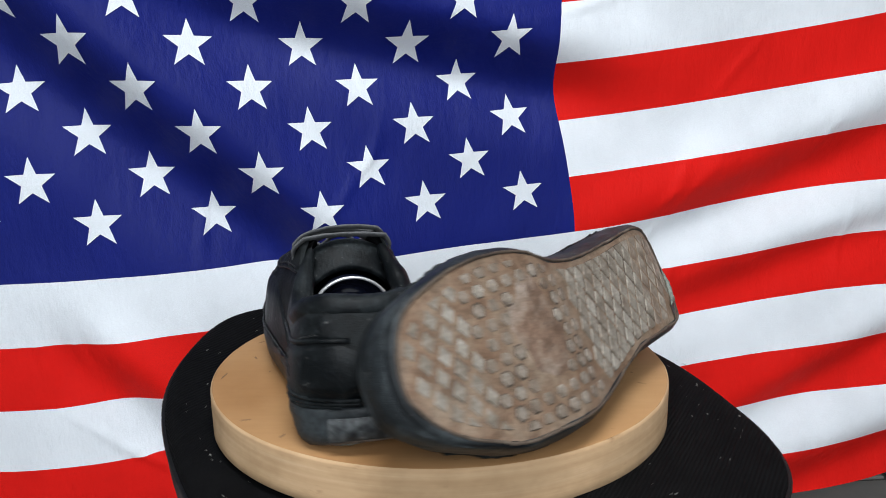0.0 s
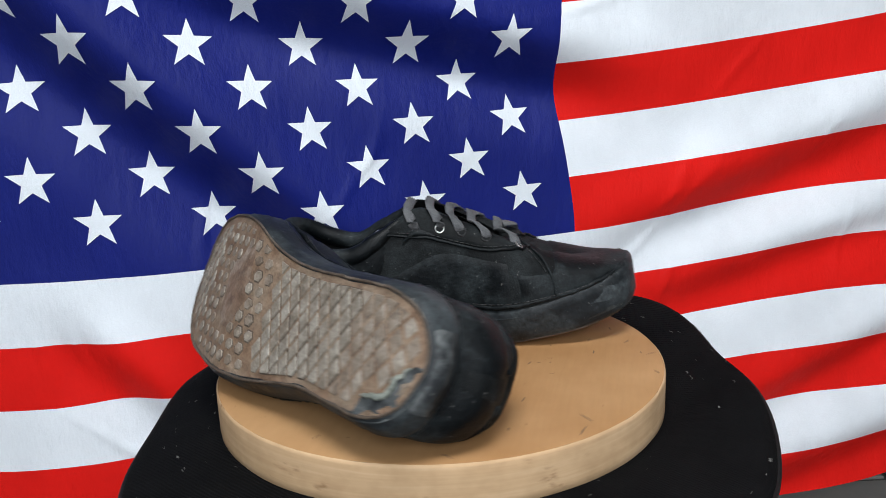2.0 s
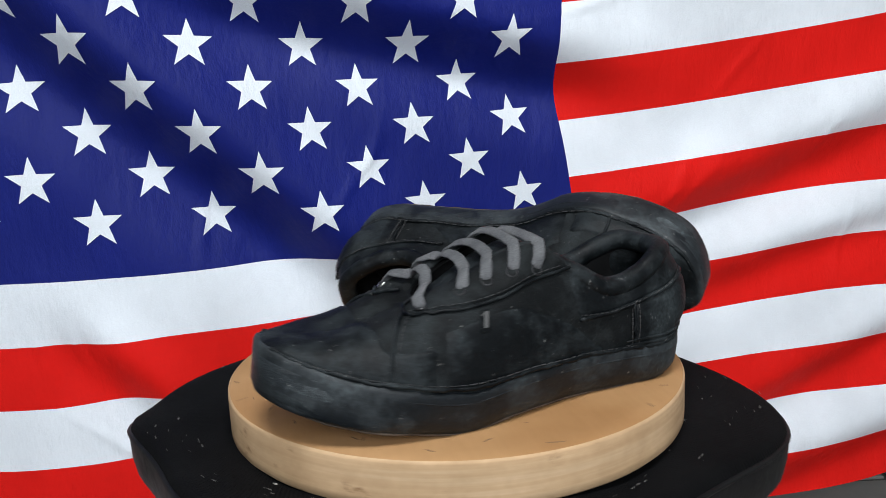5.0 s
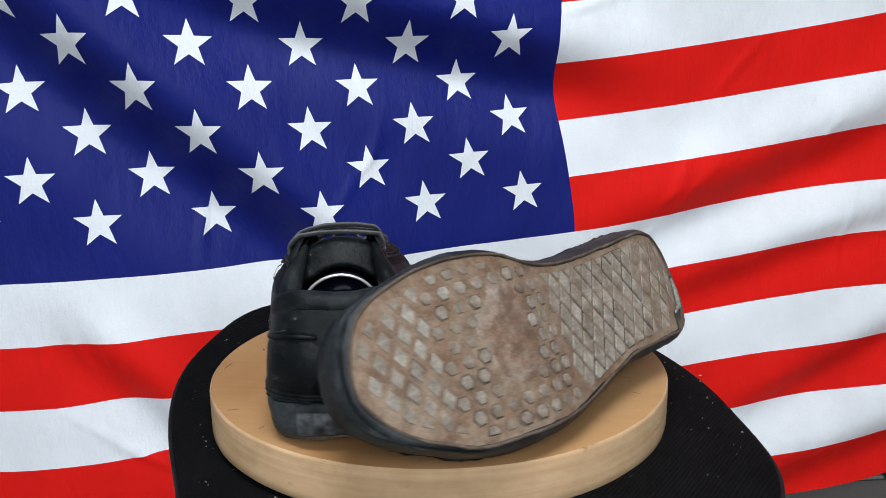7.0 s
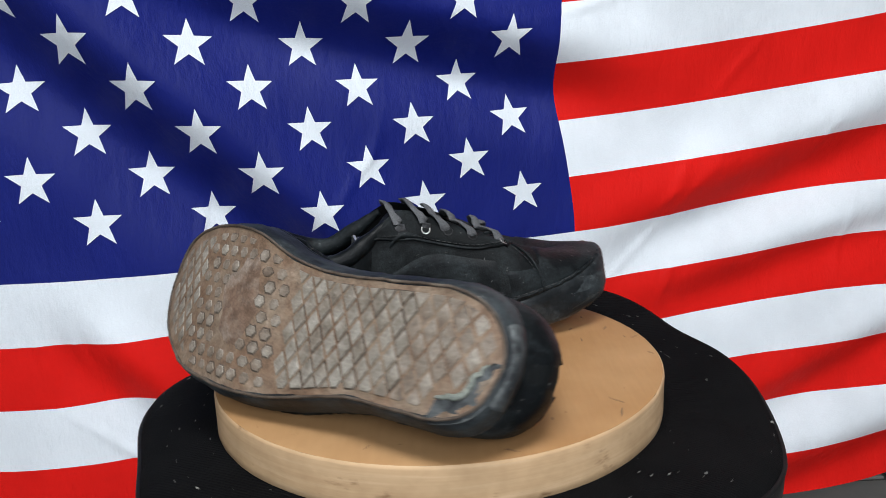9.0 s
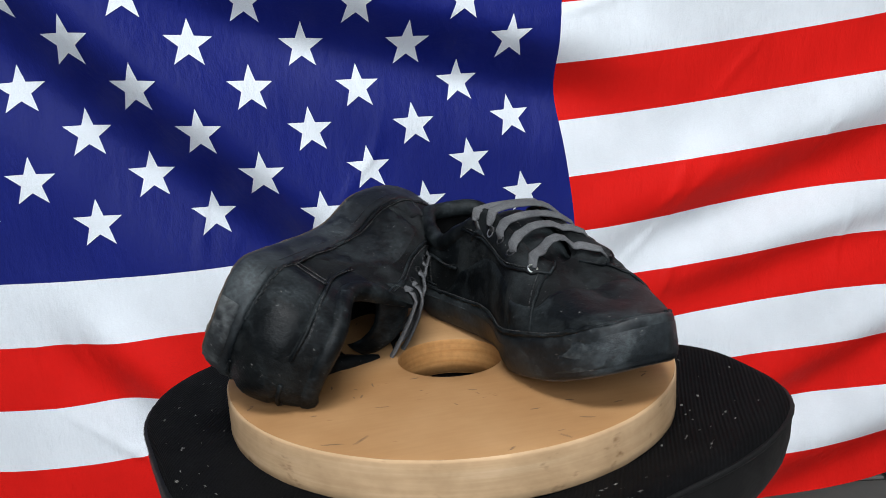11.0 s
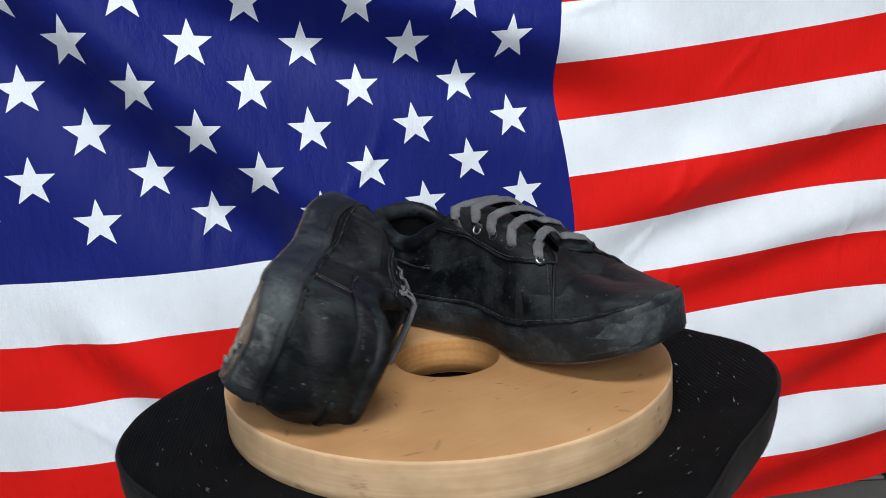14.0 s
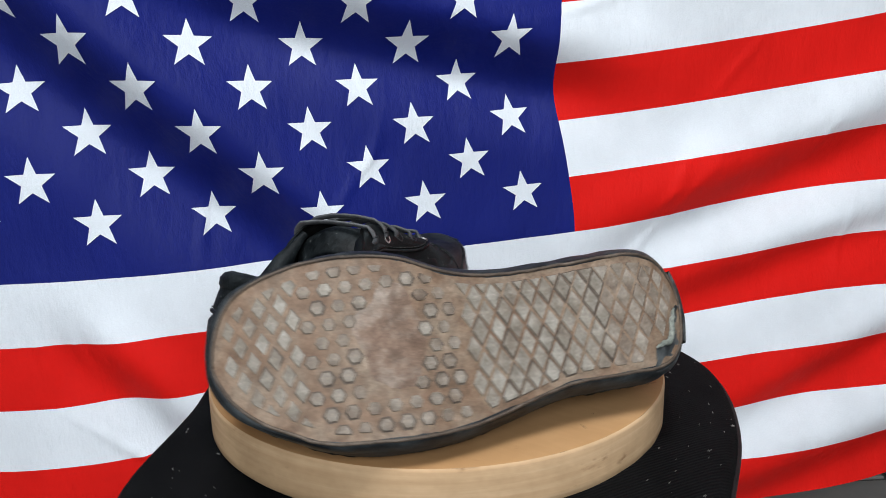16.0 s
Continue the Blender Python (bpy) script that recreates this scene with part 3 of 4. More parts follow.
class Last:
    """The form of one shoe: left is True for a left shoe, whose outer side lies at +y."""

    def __init__(self, left):
        self.left = left

    def rim_x(self, t):
        return 0.045 + 0.785 * t

    def width(self, t, side):
        return half_width(t, (side > 0) == self.left)

    def foot(self, t, side, inset=0.002, z=None, lean=0.0):
        """A point of the outline, at the foxing's top unless z is given."""
        w = max(0.0, self.width(t, side) - inset - lean * tuck(t))
        x = inset + (LENGTH - 2 * inset - 0.004 * (1 - lean) * ease(0.80, 1.0, t)) * t
        return Vector((x, side * w, bottom_z(t) + (table(t, FOX) if z is None else z)))

    def rim(self, t, side):
        k = self.rim_x(t)
        slack = 1.2 if self.left or side > 0 else 1.2 + 0.14 * math.exp(-((k - 0.48) / 0.10) ** 2)
        return Vector((k * LENGTH, side * slack * table(k, RIM_Y) if k < 0.665 else 0.0, table(k, RIM_Z)))

    def raw(self, t, side, w):
        a, b = self.foot(t, side), self.rim(t, side)
        k = ease(0.40, 0.78, t)
        back = ease(0.20, 0.0, t)
        hf = (1 - k) * w ** 2.2 + k * (1 - math.cos(math.pi * w / 2) ** 0.95)
        vf = (1 - k) * w + k * math.sin(math.pi * w / 2) ** 0.92
        p = Vector((a.x + (b.x - a.x) * hf, a.y + (b.y - a.y) * hf, a.z + (b.z - a.z) * vf))
        p.x -= back * 0.011 * math.sin(math.pi * w ** 0.85) * ease(0.0, 0.3, w)
        # creases over the ball of the foot
        crease = math.exp(-((p.x / LENGTH - 0.70) / 0.05) ** 2) * w
        p.z += 0.0016 * crease * math.sin(p.x * 620 + p.y * 60)
        p += 0.0011 * noise.noise_vector(Vector((p.x * 38, p.y * 38 + (7 if self.left else 0), p.z * 38)))
        return p

    def at(self, t, side, w, off=0.0):
        p = self.raw(t, side, w)
        if off:
            e = 0.006
            ta, tb = max(0.002, t - e), min(0.998, t + e)
            wa, wb = max(0.0, w - 0.03), min(1.0, w + 0.03)
            n = (self.raw(tb, side, w) - self.raw(ta, side, w)).cross(self.raw(t, side, wb) - self.raw(t, side, wa))
            if w > 0.97 and self.rim_x(t) >= 0.665:
                n = Vector((0.1, 0, 1))
            core = Vector((min(max(p.x, 0.05), LENGTH - 0.07), 0, 0.03))
            if n.length > 1e-12:
                p = p + n.normalized() * off * (-1 if n.dot(p - core) < 0 else 1)
        return p


def weld(ob):
    bm = bmesh.new()
    bm.from_mesh(ob.data)
    bmesh.ops.remove_doubles(bm, verts=bm.verts[:], dist=0.00005)
    for f in bm.faces:
        f.smooth = True
    bm.to_mesh(ob.data)
    bm.free()
    return ob


def perimeter(n):
    """Stations round a shoe: (t, side), from the heel along +y to the toe and back along -y."""
    out = []
    for i in range(n):
        a = 2 * math.pi * i / n
        out.append(((1 - math.cos(a)) / 2, 1.0 if a < math.pi else -1.0))
    return out


def patch(last, side, t0, t1, w0, w1, off, nt=22, nw=9):
    """A sewn-on panel over the upper, with a turned-down rim all round."""
    verts = []
    for i in range(nt + 1):
        for j in range(nw + 1):
            u, v = i / nt, j / nw
            t = t0(v) + (t1(v) - t0(v)) * u
            w = w0(u) + (w1(u) - w0(u)) * v
            edge = i in (0, nt) or j in (0, nw)
            verts.append(last.at(t, side, min(1.0, w), -0.0006 if edge else off))
    return verts, grid_faces(nt + 1, nw + 1)


def eyestay_edge(u):
    return 0.53 + 0.42 * (1 - u) ** 3.2 + 0.20 * u ** 5


def stitches(last, side, path, off, length=0.0028, gap=0.0016, radius=0.00042):
    """A dashed row of thread along a path of (t, w)."""
    pts = [last.at(t, side, w, off) for t, w in path]
    verts, faces = [], []
    for a, b in zip(pts, pts[1:]):
        d = (b - a).length
        s = 0.0
        while s < d:
            p = a.lerp(b, s / d)
            q = a.lerp(b, min(1.0, (s + length) / d))
            v, f = tube([p, (p + q) / 2 + Vector((0, 0, 0.0002)), q], radius, 5)
            faces += [tuple(i + len(verts) for i in g) for g in f]
            verts += v
            s += length + gap
    return verts, faces


def lin(a, b, n):
    return [(a[0] + (b[0] - a[0]) * i / n, a[1] + (b[1] - a[1]) * i / n) for i in range(n + 1)]


def gum_edge(last, x, side):
    """Half width of the gum outsole at x."""
    t = (x - 0.0035) / (LENGTH - 0.007)
    return last.width(t, side) - 0.003 - tuck(t) if 0.001 < t < 0.999 else 0.0


def clipped(shape, x, y, last, margin):
    """The corners of a tread block at (x, y), cut off at the sole's edge."""
    side = 1.0 if y > 0 else -1.0
    pts, out = [(x + a, y + b) for a, b in shape], []
    room_left = [gum_edge(last, px, side) - margin - abs(py) for px, py in pts]
    for k, p in enumerate(pts):
        q, da, db = pts[(k + 1) % len(pts)], room_left[k], room_left[(k + 1) % len(pts)]
        if da >= 0:
            out.append(p)
        if (da >= 0) != (db >= 0):
            u = da / (da - db)
            out.append((p[0] + (q[0] - p[0]) * u, p[1] + (q[1] - p[1]) * u))
    return [(a - x, b - y) for a, b in out], len(out) == len(pts) and min(room_left) >= 0


def shoe(name, left, label, fit=(1, 1, 1)):
    last = Last(left)
    thing = tagged(new(name), label, "shoe", group="pair of worn black shoes")
    around, rows = 132, 18
    stations = perimeter(around)

    # upper and its lining
    for nm, off, mat, lab in (("upper", 0.0, SUEDE, "worn black leather and suede upper"), ("lining", -0.0035, LINING, "dark padded textile lining")):
        verts = [last.at(min(max(t, 0.0006), 0.9994), s, j / (rows - 1), off) for t, s in stations for j in range(rows)]
        weld(raw(nm, verts, grid_faces(around, rows, True), mat, thing, lab))

    # sidewall of the sole: a thick rubber band, fuller at the toe
    verts = []
    prof = [(0.0050, 0.0006, 1.0), (0.0030, -0.0002, 1.0), (0.0014, 0.0006, 0.98), (0.0004, 0.0028, 0.86), (-0.0006, 0.22, 0.62), (-0.0010, 0.40, 0.38), (-0.0006, 0.55, 0.22), (-0.0010, 0.72, 0.08),
            (-0.0006, 0.90, 0.0), (0.0002, 0.97, 0.0), (0.0014, 1.0, 0.0), (0.0034, 1.0, 0.0), (0.005, 0.9, 0.0)]
    for t, s in stations:
        top = table(t, FOX) + 0.0015
        for inset, h, lean in prof:
            z = h if h < 0.01 else h * top
            p = last.foot(t, s, inset - 0.0012 * ease(0.86, 1.0, t), z, lean)
            worn_edge = 0.0012 * noise.noise(Vector((p.x * 45, p.y * 45, 3))) + 0.0005 * noise.noise(Vector((p.x * 160, p.y * 160, z * 90)))
            p.z += worn_edge * (1.0 if h > 0.8 else 0.5)
            p.y += s * 0.0008 * noise.noise(Vector((p.x * 70, z * 120, 8 + s))) * (1.0 if h > 0.01 else 0.3)
            verts.append(p)
    side = raw("sidewall", verts, grid_faces(around, len(prof), True), RUBBER, thing, "scuffed black rubber sidewall")
    # raised bands on the sidewall
    for h in (0.80,):
        pts = [last.foot(t, s, -0.0002 - 0.0012 * ease(0.86, 1.0, t), table(t, FOX) * h) for t, s in stations]
        v, f = tube(pts, 0.0007, 6, closed=True)
        raw("welt_line", v, f, RUBBER, side)
    # toe bumper: an extra band wrapped round the front
    verts, n = [], 44
    bprof = [(0.0008, 0.14, 0.75), (-0.0009, 0.18, 0.66), (-0.0012, 0.5, 0.3), (-0.0012, 0.84, 0.0), (0.0006, 0.90, 0.0)]
    for i in range(n + 1):
        a = math.pi * (0.64 + 0.72 * i / n)
        t, s = (1 - math.cos(a)) / 2, (1.0 if a < math.pi else -1.0)
        ends = 0.0026 * (1 - math.sin(math.pi * i / n) ** 0.4)
        for inset, h, lean in bprof:
            inset += ends
            verts.append(last.foot(t, s, inset - 0.0012 * ease(0.86, 1.0, t), table(t, FOX) * h, lean))
    raw("toe_bumper", verts, grid_faces(n + 1, len(bprof)), BUMPER, thing, "textured black rubber toe bumper")
    # heel plate
    verts = []
    for i in range(21):
        a = math.pi * (-0.085 + 0.17 * i / 20)
        t, s = (1 - math.cos(a)) / 2, (1.0 if a >= 0 else -1.0)
        for inset, h in ((0.0, 0.10), (-0.0022, 0.14), (-0.0026, 0.5), (-0.0022, 0.78), (0.0, 0.82)):
            verts.append(last.foot(t, s, inset, table(t, FOX) * h))
    raw("heel_label", verts, grid_faces(21, 5), SCUFFED, thing, "scuffed rubber heel patch")

    # outsole with its tread
    verts = []
    cols = 9
    for i in range(61):
        t = 0.0005 + 0.999 * (1 - math.cos(math.pi * i / 60)) / 2
        a, b = last.foot(t, -1.0, 0.0030, 0.0, 1.0), last.foot(t, 1.0, 0.0030, 0.0, 1.0)
        for j in range(cols):
            p = a.lerp(b, j / (cols - 1))
            p.z += 0.0002
            verts.append(p)
    sole = raw("outsole", verts, grid_faces(61, cols), GUM, thing, "worn brown gum rubber outsole")
    lip = [last.foot(min(max(t, 0.0006), 0.9994), s, 0.0026, -0.0001, 1.0) + 0.0006 * noise.noise_vector(Vector((t * 60, s * 2, 3))) for t, s in stations]
    v, f = tube(lip, 0.0011, 6, closed=True)
    raw("outsole_lip", v, f, DIRT, sole, "thin dirty edge above the black sidewall")

    def block(shape, height, mat, flange):
        """One tread block as corners and faces, with a dirty flange round its foot."""
        k = len(shape)
        v0 = [Vector((x, y, 0)) for x, y in shape]
        mid = sum(v0, Vector()) / k
        verts = [mid + (p - mid) * flange + Vector((0, 0, -0.00015)) for p in v0] + [p + Vector((0, 0, -0.0003)) for p in v0]
        verts += [mid + (p - mid) * 0.90 + Vector((0, 0, -height)) for p in v0]
        faces = [(i + r * k, (i + 1) % k + r * k, (i + 1) % k + (r + 1) * k, i + (r + 1) * k) for r in range(2) for i in range(k)]
        return verts, faces + [tuple(range(2 * k, 3 * k))], k

    def stud(nm, shape, spots, height, mat, flange, margin):
        whole = None
        for x, y in spots:
            cut, complete = clipped(shape, x, y, last, margin)
            if len(cut) < 3 or abs(sum(a[0] * b[1] - b[0] * a[1] for a, b in zip(cut, cut[1:] + cut[:1]))) < 2.4e-5:
                continue
            if complete and whole:
                ob = new(nm, whole)
                ob.parent = sole
            else:
                verts, faces, k = block(cut, height, mat, flange)
                ob = raw(nm, verts, faces, mat, sole, is_smooth=False)
                ob.data.materials.append(DIRT)
                for f in ob.data.polygons[:k]:
                    f.material_index = 1
                whole = ob.data if complete else whole
            t = (x - 0.0035) / (LENGTH - 0.007)
            slope = math.atan2(bottom_z(min(1, t + 0.01)) - bottom_z(max(0, t - 0.01)), 0.02 * LENGTH)
            rng = random.Random(int(x * 1e5) * 7919 + int(y * 1e5))
            ob.matrix_basis = Matrix.Translation((x, y, bottom_z(t) + 0.0003 + rng.uniform(0, 0.0004))) @ pose(0, 0, 0, 0, -math.degrees(slope), rng.uniform(-3, 3))

    flip = -1.0 if left else 1.0
    heel, mid, toe, hexes = [], [], [], []
    for i in range(-14, 16):
        for j in range(-8, 9):
            x, y = 0.1136 + i * 0.0125 + (0.00625 if j % 2 else 0.0), flip * (0.0088 + j * 0.0107)
            gone = ((x - 0.010) / 0.034) ** 2 + ((y + flip * 0.036) / 0.022) ** 2 < 1
            if 0.010 < x < 0.168 and not gone:
                (heel if x < 0.068 else mid).append((x, y))
            x += 0.0018 if x > 0.25 else 0.0
            if 0.268 + 0.10 * max(0.0, 0.015 - abs(y)) < x < 0.312:
                toe.append((x, y))
            x, y = 0.1818 + (i + 1) * 0.0125 + (0.0070 if j % 2 else 0.0), flip * (0.0034 + j * 0.0107)
            bare = ((x - 0.216) / 0.022) ** 2 + ((y + flip * 0.003) / 0.031) ** 2 < 1.0
            if 0.173 < x < 0.269 - 0.10 * max(0.0, 0.03 - abs(y)) and not bare:
                hexes.append((x, y))
    diamond = [(0.0052, 0), (0, 0.0087), (-0.0052, 0), (0, -0.0087)]
    stud("tread_diamond", diamond, mid, 0.0014, TREAD, 1.26, 0.0055)
    stud("tread_diamond", [(x * 0.86, y * 0.82) for x, y in diamond], toe, 0.0010, TREAD, 1.2, 0.0075)
    stud("tread_diamond", diamond, heel, 0.0008, TREAD_HEX, 1.12, 0.0055)
    stud("tread_stud", [(0.0044 * math.cos(math.pi * k / 3), 0.0044 * math.sin(math.pi * k / 3)) for k in range(6)], hexes, 0.0011, TREAD_HEX, 1.30, 0.0055)
    # polished patch under the ball
    verts, faces = [Vector((0.216, 0.0, bottom_z(0.67) - 0.0007))], []
    for k in range(1, 5):
        for i in range(28):
            a = 2 * math.pi * i / 28
            r = k / 4 * (1 + 0.35 * noise.noise(Vector((math.cos(a) * 1.5, math.sin(a) * 1.5, 2))))
            x, y = 0.216 + 0.021 * r * math.cos(a), 0.031 * r * math.sin(a)
            verts.append(Vector((x, y, bottom_z((x - 0.0035) / (LENGTH - 0.007)) + 0.0002 - 0.0008 * (1 - (k / 4) ** 2))))
    for i in range(28):
        j = (i + 1) % 28
        faces.append((0, 1 + j, 1 + i))
        for k in range(3):
            faces.append((1 + k * 28 + i, 1 + k * 28 + j, 1 + (k + 1) * 28 + j, 1 + (k + 1) * 28 + i))
    raw("worn_patch", verts, faces, POLISHED, sole, "rubbed smooth patch under the ball")
    # torn heel corner, from the gum's ragged edge to the sidewall
    outer = 1.0 if left else -1.0
    ragged = [(0.0, 0.004), (0.12, 0.009), (0.3, 0.013), (0.5, 0.0125), (0.7, 0.0165), (0.86, 0.015), (1.0, 0.005)]
    verts, flap = [], []
    for i in range(25):
        u = i / 24
        a = math.pi * (-0.015 + 0.235 * u)
        t = (1 - math.cos(a)) / 2
        rim_ = last.foot(t, outer, 0.0006, 0.0022, 0.85)
        deep = table(u, ragged) + 0.0012 * noise.noise(Vector((u * 14, 2, 5)))
        core = Vector((0.055, 0.0, 0.0))
        inw = Vector((core.x - rim_.x, core.y - rim_.y, 0)).normalized()
        for j in range(9):
            v_ = j / 8
            p = rim_ + inw * deep * v_
            tx = min(1.0, max(0.0, (p.x - 0.0035) / (LENGTH - 0.007)))
            p.z = rim_.z * (1 - v_) ** 2 + (bottom_z(tx) - 0.0009) * (1 - (1 - v_) ** 2) - 0.0016 * max(0, noise.noise(Vector((u * 11, v_ * 4, 9))))
            verts.append(p)
        flap.append(p + Vector((0, 0, -0.0006)) + 0.0008 * noise.noise_vector(Vector((u * 16, 3, 1))))
    raw("torn_heel", verts, grid_faces(25, 9), SCUFFED, thing, "torn grey green rubber at the heel corner")
    v, f = tube(flap[3:21], [0.0006 + 0.0011 * math.sin(math.pi * k / 17) for k in range(18)], 6, 1.4)
    raw("torn_flap", v, f, FLAP, thing, "pale green torn rubber lip")

    # insole
    verts = []
    for i in range(41):
        t = 0.01 + 0.98 * (1 - math.cos(math.pi * i / 40)) / 2
        a, b = last.foot(t, -1.0, 0.005, 0.024), last.foot(t, 1.0, 0.005, 0.024)
        verts += [a.lerp(b, j / 6) for j in range(7)]
    raw("insole", verts, grid_faces(41, 7), LINING, thing, "dark flattened insole")

    # padded collar round the mouth
    pts, rads = [], []
    ts = [0.44 * (1 - math.cos(math.pi * i / 40)) / 2 for i in range(41)]
    path = [(t, -1.0) for t in reversed(ts)] + [(t, 1.0) for t in ts[1:]]
    for t, s in path:
        p = last.raw(t, s, 1.0)
        inw = Vector((0.5 * LENGTH * 0.5 - p.x, -p.y, 0)).normalized() if t < 0.2 else Vector((0, -s, 0))
        pts.append(p + inw * 0.0022 - Vector((0, 0, 0.0042)))
        rads.append((0.0078 if t < 0.34 else 0.0078 - 0.0050 * (t - 0.34) / 0.10) + 0.0006 * noise.noise(Vector((t * 30, s, 4))))
    v, f = tube(pts, rads, 10)
    raw("collar", v, f, LEATHER, thing, "padded black leather collar")

    for s in (-1.0, 1.0):
        # sewn panels: counter at the heel, eyestay beside the laces, side panel, toe cap edge
        v, f = patch(last, s, lambda v: 0.001, lambda v: 0.175, lambda u: 0.0, lambda u: 0.69 - 0.05 * u, 0.0021)
        raw("heel_counter", v, f, LEATHER, thing, "black leather heel counter")
        v, f = patch(last, s, lambda v: 0.001, lambda v: 0.33 + 0.05 * v, lambda u: 0.70 - 0.22 * u ** 2, lambda u: 0.965, 0.0014)
        raw("collar_panel", v, f, LEATHER, thing, "black leather collar panel")
        v, f = patch(last, s, lambda v: 0.37, lambda v: 0.785 - 0.01 * v, eyestay_edge, lambda u: 0.985, 0.0021)
        raw("eyestay", v, f, SUEDE, thing, "black suede eyelet facing")
        v, f = patch(last, s, lambda v: 0.24 + 0.10 * v, lambda v: 0.66 + 0.02 * v, lambda u: 0.0, lambda u: 0.42 + 0.10 * math.sin(math.pi * u), 0.0013)
        raw("quarter_panel", v, f, LEATHER, thing, "black leather quarter panel")
        rows_ = [[(0.40 + 0.37 * u / 24, eyestay_edge((0.03 + 0.37 * u / 24) / 0.415) + 0.035) for u in range(25)], lin((0.768, 0.0), (0.768, 0.70), 8), lin((0.168, 0.04), (0.168, 0.60), 9),
                 lin((0.186, 0.04), (0.186, 0.58), 9), lin((0.03, 0.06), (0.98, 0.055), 44), lin((0.03, 0.74), (0.33, 0.53), 10)]
        for k, path_ in enumerate(rows_):
            v, f = stitches(last, s, path_, 0.0024 if k != 1 else 0.0008)
            raw("stitching", v, f, THREAD, thing)
        for path_, rad in (([(0.37 + 0.415 * u / 24, eyestay_edge(u / 24)) for u in range(25)] + [(0.787, 0.82), (0.780, 0.92)], 0.0013),
                           ([(0.004 + 0.326 * i / 20, 0.70 - 0.22 * (i / 20) ** 2) for i in range(21)], 0.0016),
                           (lin((0.177, 0.03), (0.177, 0.63), 10), 0.0013), (lin((0.775, 0.02), (0.782, 0.70), 10), 0.0013)):
            pts = [last.at(t, s, w, 0.0013) + 0.0005 * noise.noise_vector(Vector((t * 80, w * 20, s))) for t, w in path_]
            v, f = tube(pts, rad, 6)
            raw("panel_edge", v, f, LEATHER, thing, "turned and worn panel edge")
        # piped ridges round the back of the heel
        for level in (0.075, 0.135) if left else ():
            pts = [last.at(0.002 + 0.20 * (i / 20) ** 2, s, level, 0.0022) + 0.0004 * noise.noise_vector(Vector((i * 0.9, level * 40, s))) for i in range(21)]
            v, f = tube(pts, [0.0015 * (1 - 0.5 * (i / 20) ** 3) for i in range(21)], 6)
            raw("heel_ridge", v, f, LEATHER, thing, "stitched ridge above the heel")
        # folded edge of the vamp against the sidewall
        stops = [0.012 + 0.976 * (1 - math.cos(math.pi * i / 110)) / 2 for i in range(111)]
        pts = [last.at(t, s, 0.035, 0.0016) + 0.0012 * noise.noise_vector(Vector((t * 95, s * 3, 1))) for t in stops]
        v, f = tube(pts, [0.0017 + 0.0009 * noise.noise(Vector((i * 0.8, s, 1))) for i in range(111)], 6)
        raw("seam", v, f, LEATHER, thing)

    # toe cap: a second layer over the front, ending in a line across the vamp
    verts, n = [], 64
    for i in range(n + 1):
        a = math.pi * (0.62 + 0.76 * i / n)
        t, s = min(0.9994, (1 - math.cos(a)) / 2), (1.0 if a < math.pi else -1.0)
        top = 1.0
        while top > 0.3 and last.raw(t, s, top).x < 0.775 * LENGTH:
            top -= 0.01
        for j in range(13):
            verts.append(last.at(t, s, j / 12 * top, -0.0004 if i in (0, n) or (j == 12 and top < 1) else 0.0012))
    weld(raw("toe_cap", verts, grid_faces(n + 1, 13), LEATHER, thing, "creased black leather toe cap"))

    # tongue
    verts = []
    for i in range(25):
        k = 0.368 + (0.668 - 0.368) * i / 24
        zc, yw = table(k, RIM_Z), 0.035 - 0.011 * ease(0.45, 0.64, k) - 0.006 * ease(0.39, 0.368, k)
        lift = -0.005 * ease(0.41, 0.368, k)
        for j in range(11):
            u = j / 10 * 2 - 1
            verts.append(Vector((k * LENGTH, u * yw, zc - 0.0040 - 0.0135 * u * u + lift + 0.0006 * noise.noise(Vector((k * 60, u * 2, 5))))))
    m = len(verts)
    verts += [v - Vector((0.001, 0, 0.0045)) for v in verts]
    f = grid_faces(25, 11)
    f += [tuple(i + m for i in g)[::-1] for g in f]
    border = [j for j in range(11)] + [i * 11 + 10 for i in range(1, 25)] + [24 * 11 + j for j in range(9, -1, -1)] + [i * 11 for i in range(23, 0, -1)]
    f += [(a, b, b + m, a + m) for a, b in zip(border, border[1:] + border[:1])]
    raw("tongue", verts, f, LEATHER, thing, "padded black tongue")

    verts = [Vector((k * LENGTH, y, table(k, RIM_Z) - 0.0097 - 0.010 * (y / 0.028) ** 2)) for k in (0.392, 0.408) for y in (-0.010, -0.005, 0.0, 0.005, 0.010)]
    raw("tongue_print", verts, grid_faces(2, 5), GREY_PRINT, thing, "worn grey print under the tongue")
